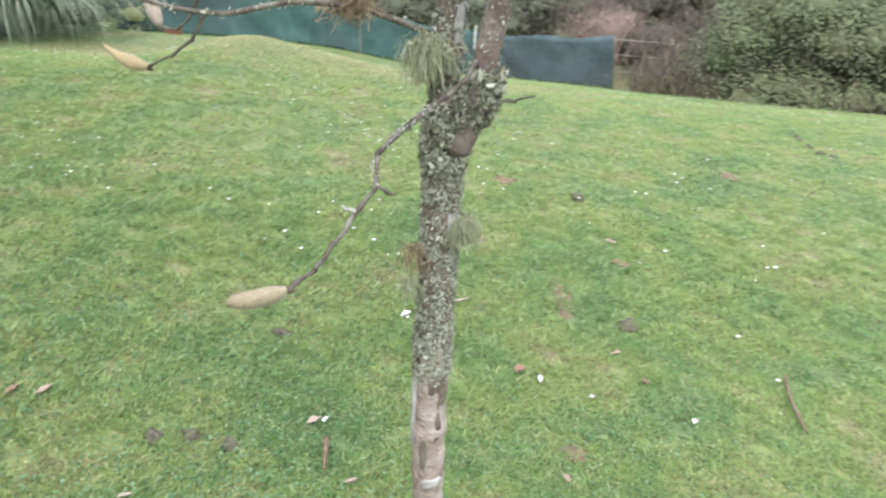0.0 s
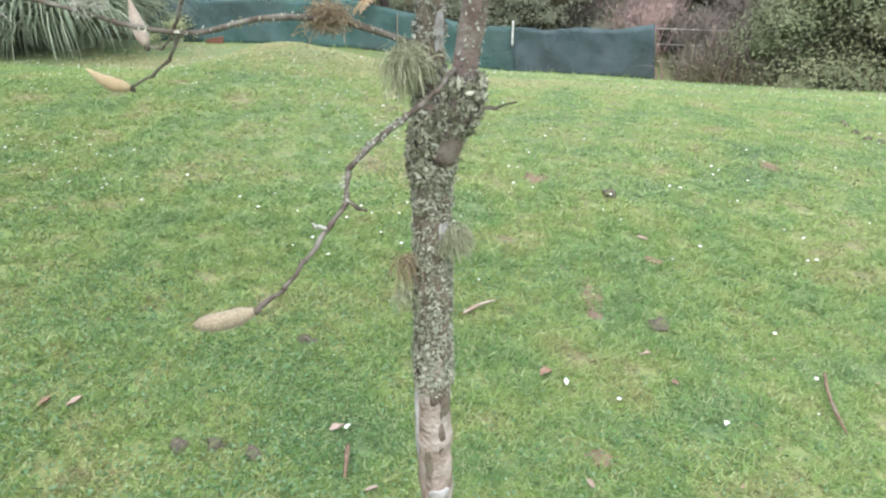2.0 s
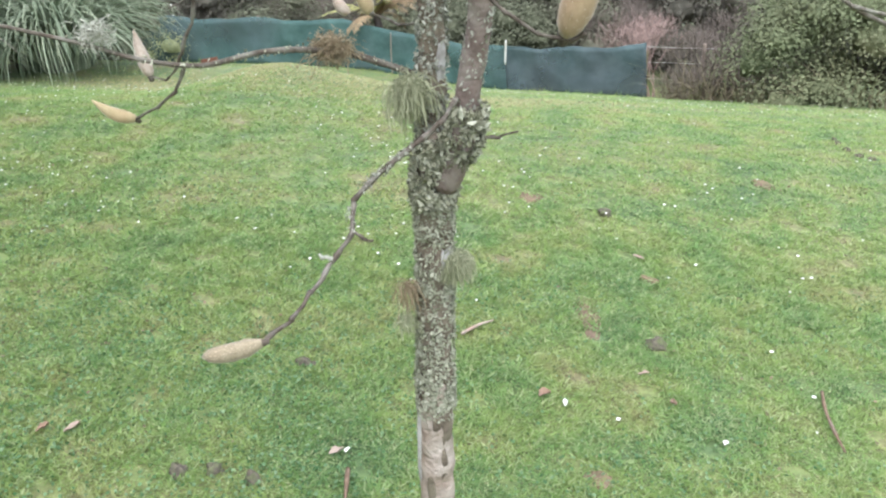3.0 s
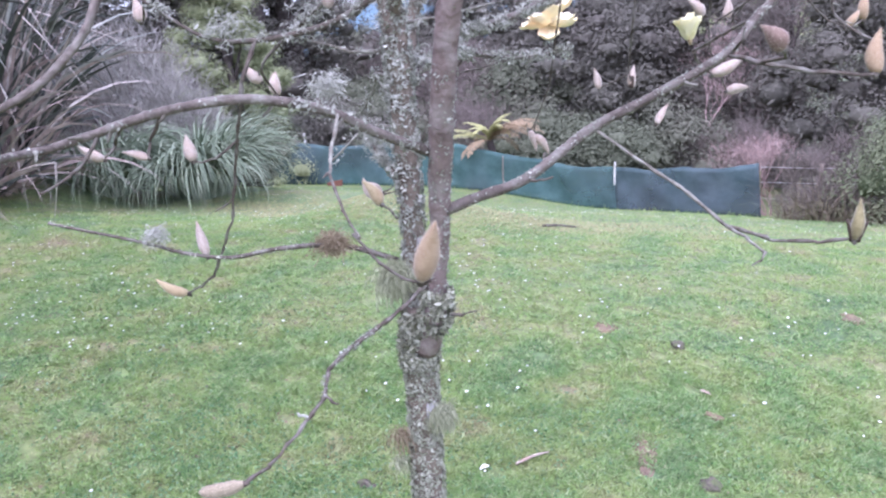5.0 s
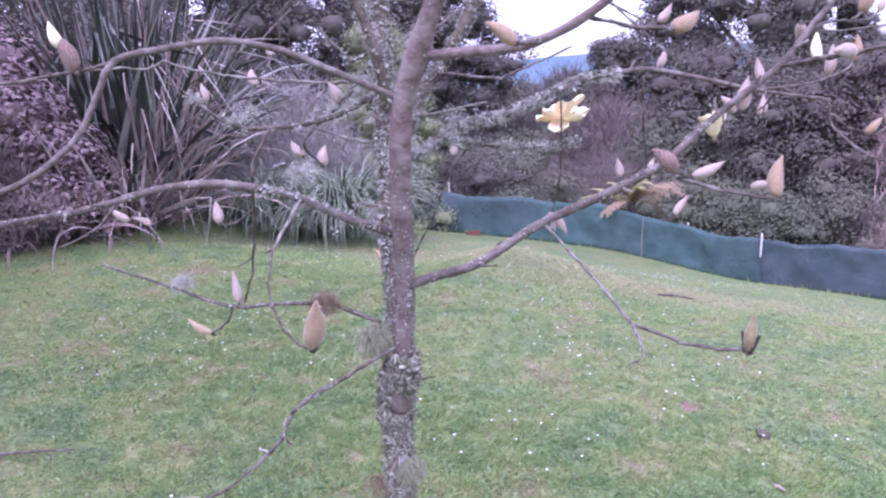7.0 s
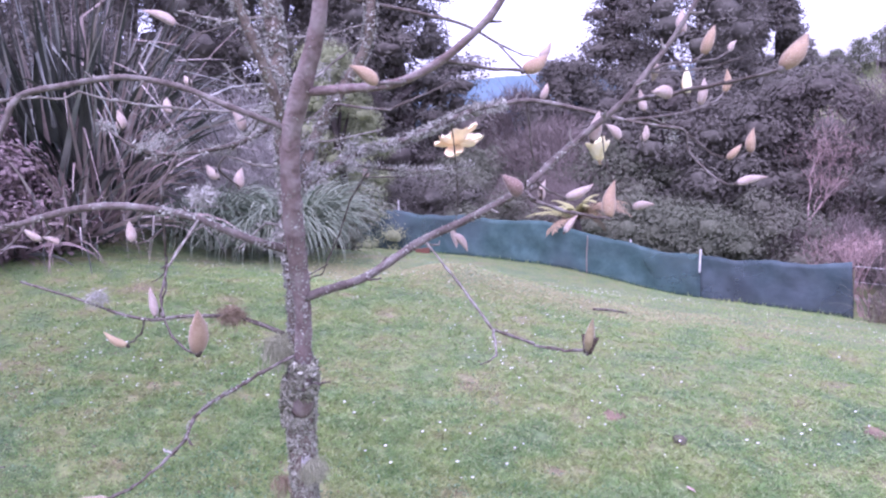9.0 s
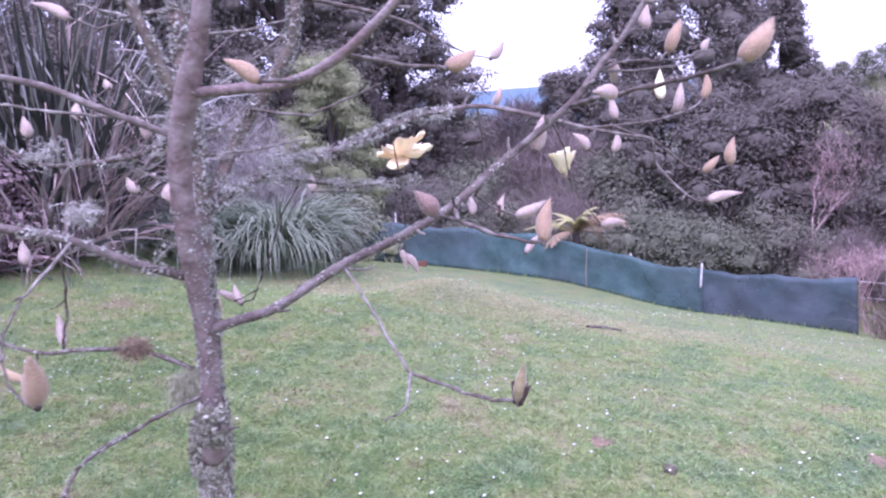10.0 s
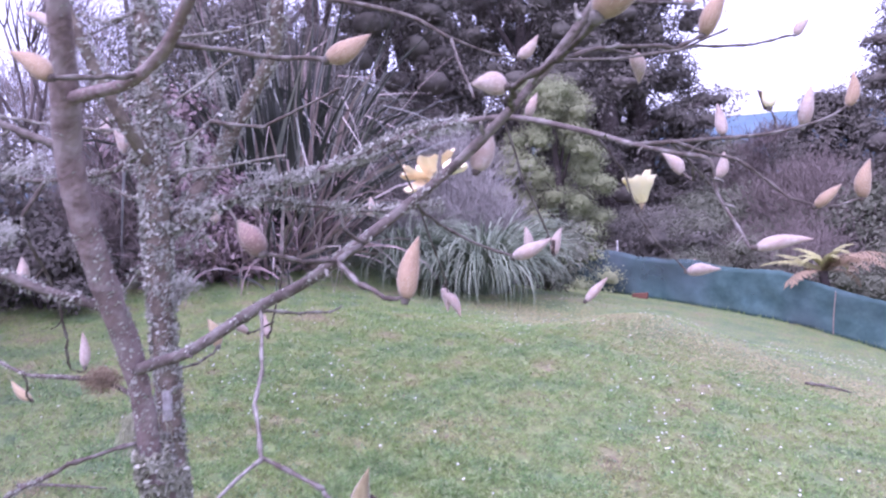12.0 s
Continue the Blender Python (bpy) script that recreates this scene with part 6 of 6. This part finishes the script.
M_cast = material("worm_cast", (0.055, 0.05, 0.04), (0.15, 0.13, 0.1), 90, 1.0, 0.8, (0.11, 0.13, 0.06), 30)
M_stick = material("dry_stick", (0.13, 0.085, 0.058), (0.23, 0.165, 0.115), 50, 0.85, 0.4, (0.19, 0.15, 0.125), 14)


def fallen_leaf(x, y, length, width, turn, mat, seed, label, curl=0.35):
    """A curled dead leaf or bud scale lying on the grass."""
    rng = random.Random(seed)
    length, width = 0.72 * length, 0.75 * width
    base = Vector((x, y, gz(x, y) + 0.02))
    d = Vector((math.cos(turn), math.sin(turn), rng.uniform(-0.1, 0.25))).normalized()
    side = d.cross(Vector((0, 0, 1))).normalized()
    up = side.cross(d)
    rows, cols, grid = 7, 5, []
    for i in range(rows):
        s = i / (rows - 1)
        w = width * max(0.05, math.sin(math.pi * (0.06 + 0.88 * s)) ** 0.8) * rng.uniform(0.6, 1.25)
        bend = rng.uniform(-0.12, 0.12) * width
        for k in range(cols):
            c = (k / (cols - 1) - 0.5) * 2
            grid.append(base + d * length * (s - 0.5) + side * (w * 0.5 * c + bend) + up * (curl * w * c * c + rng.uniform(-0.12, 0.12) * width + 0.12 * length * (s - 0.5) ** 2 * rng.uniform(0.8, 1.2)))
    n = len(grid)
    faces = []
    for i in range(rows - 1):
        for k in range(cols - 1):
            o = i * cols + k
            faces += [(o, o + 1, o + cols + 1, o + cols), (n + o, n + o + cols, n + o + cols + 1, n + o + 1)]
    ob = mesh_ob("fallen_leaf", grid + [g - up * 0.0012 for g in grid], faces, mat)
    return tagged(ob, label, "leaf", "fallen leaves")


def clod(name, x, y, w, d, h, mat, seed, label, category):
    """A low crumbly dome with a ragged foot."""
    n, rows = 20, 7
    verts, faces = [], []
    for i in range(rows):
        u = i / rows
        for k in range(n):
            a = 2 * math.pi * k / n
            q = math.sqrt(1 - u * u) * (1 + 0.55 * noise.noise(Vector((math.cos(a) * 1.7, math.sin(a) * 1.7, seed + u * 2)))) * (1 + 0.25 * noise.noise(Vector((k * 1.9, i * 2.3, seed))))
            px, py = x + w * 0.5 * q * math.cos(a), y + d * 0.5 * q * math.sin(a)
            verts.append((px, py, gz(px, py) - 0.004 + h * u * (1 + 0.6 * noise.noise(Vector((px * 60, py * 60, seed))))))
    for i in range(rows - 1):
        for k in range(n):
            k2 = (k + 1) % n
            faces.append((i * n + k, i * n + k2, (i + 1) * n + k2, (i + 1) * n + k))
    faces.append(tuple((rows - 1) * n + k for k in range(n)))
    return tagged(mesh_ob(name, verts, faces, mat), label, category)


def stick(points, r, mat, label):
    pts = [(x, y, gz(x, y) + h) for x, y, h in points]
    v, f = tube(pts, [r] + [r * 0.9] * (len(pts) - 2) + [r * 0.5], 7, 0.02, 0.25, 60, 0.15, random.Random(len(label)))
    return tagged(mesh_ob("stick", v, f, mat), label, "stick", "fallen sticks")


clod("worm_cast", 0.615, 3.668, 0.07, 0.06, 0.045, M_cast, 1, "small dark grey earth cast on the grass", "earth cast")
clod("worm_cast", 0.623, 2.486, 0.075, 0.06, 0.04, M_cast, 2, "small dark grey earth cast on the grass", "earth cast")
clod("worm_cast", -0.631, 2.234, 0.08, 0.04, 0.035, M_cast, 3, "small dark earth cast on the grass", "earth cast")
for i, (x, y) in enumerate(((-0.67, 1.676), (-0.783, 1.707), (-0.883, 1.693))):
    clod("worm_cast", x, y, 0.05, 0.045, 0.035, M_cast, 4 + i, "small dark earth cast on the grass", "earth cast")
for i, (x, y) in enumerate(((2.5, 5.4), (2.474, 5.28), (2.463, 5.11), (2.471, 4.945), (2.517, 4.87))):
    clod("worm_cast", x, y, 0.06, 0.045, 0.03, M_cast, 9 + i, "dark earth cast in a row on the lawn", "earth cast")
clod("soil_patch", 0.392, 2.69, 0.11, 0.3, 0.012, M_soil, 14, "small patch of bare reddish soil in the lawn", "soil")
clod("soil_patch", 0.253, 3.86, 0.12, 0.16, 0.014, M_soil, 15, "small patch of bare reddish soil in the lawn", "soil")
clod("soil_patch", 1.609, 4.237, 0.12, 0.18, 0.014, M_soil, 16, "small patch of bare reddish soil in the lawn", "soil")
clod("soil_patch", 0.303, 1.751, 0.1, 0.08, 0.014, M_soil, 17, "small patch of bare soil and dry litter", "soil")
clod("soil_patch", 0.7, 3.0, 0.1, 0.06, 0.02, M_soil, 18, "small patch of bare soil in the lawn", "soil")
fallen_leaf(0.179, 2.121, 0.06, 0.05, 0.6, M_leaf_brown, 1, "curled red-brown dead leaf on the grass")
fallen_leaf(0.243, 2.081, 0.04, 0.018, 1.5, M_daisy, 2, "white fallen petal on the grass")
fallen_leaf(0.534, 2.275, 0.055, 0.025, 0.2, M_leaf_pale, 3, "pale pinkish bud scale on the grass")
fallen_leaf(-1.246, 1.838, 0.075, 0.028, 1.0, M_leaf_pale, 4, "pale curled dead leaf on the grass")
fallen_leaf(-1.33, 1.83, 0.06, 0.028, 0.8, M_leaf_brown, 5, "brown curled dead leaf on the grass")
fallen_leaf(-0.45, 1.793, 0.065, 0.035, 0.4, M_leaf_pale, 6, "pale pinkish bud scale on the grass")
fallen_leaf(-0.42, 1.8, 0.03, 0.02, 1.2, M_daisy, 7, "white fallen petal on the grass")
fallen_leaf(0.265, 1.632, 0.05, 0.022, 2.0, M_leaf_pale, 8, "pale pinkish bud scale on the grass")
fallen_leaf(-0.321, 1.562, 0.05, 0.025, 0.3, M_leaf_pale, 9, "pale pinkish bud scale on the grass")
fallen_leaf(-0.878, 1.464, 0.05, 0.025, 0.1, M_leaf_pale, 10, "pale pinkish bud scale on the grass")
fallen_leaf(-0.211, 2.411, 0.055, 0.025, 0.5, M_daisy, 11, "white fallen petal on the grass")
fallen_leaf(0.691, 3.181, 0.08, 0.025, 2.4, M_leaf_pale, 12, "pale dead leaf on the grass")
fallen_leaf(0.714, 1.931, 0.03, 0.02, 0.8, M_daisy, 13, "white fallen petal on the grass")
fallen_leaf(0.6, 2.12, 0.05, 0.03, 1.8, M_leaf_brown, 14, "brown dead leaf on the grass")
stick([(-0.095, 2.459, 0.02), (-0.03, 2.52, 0.026), (0.024, 2.563, 0.022)], 0.006, M_leaf_pale, "short pale dry stick on the grass")
stick([(-0.406, 1.717, 0.024), (-0.4, 1.65, 0.03), (-0.397, 1.594, 0.024)], 0.007, M_stick, "short orange-brown dry stick")
stick([(1.13, 2.24, 0.02), (1.095, 2.13, 0.03), (1.08, 2.03, 0.026), (1.075, 1.93, 0.02)], 0.006, M_stick, "long bent brown stick on the grass")
stick([(-0.26, 6.266, 0.02), (-0.12, 6.35, 0.03), (0.01, 6.414, 0.02)], 0.011, M_twig, "grey-brown stick lying at the lawn's crest")
stick([(-2.6, 1.85, 0.02), (-2.45, 1.95, 0.03), (-2.25, 2.1, 0.02)], 0.008, M_twig, "dark brown stick on the lawn")
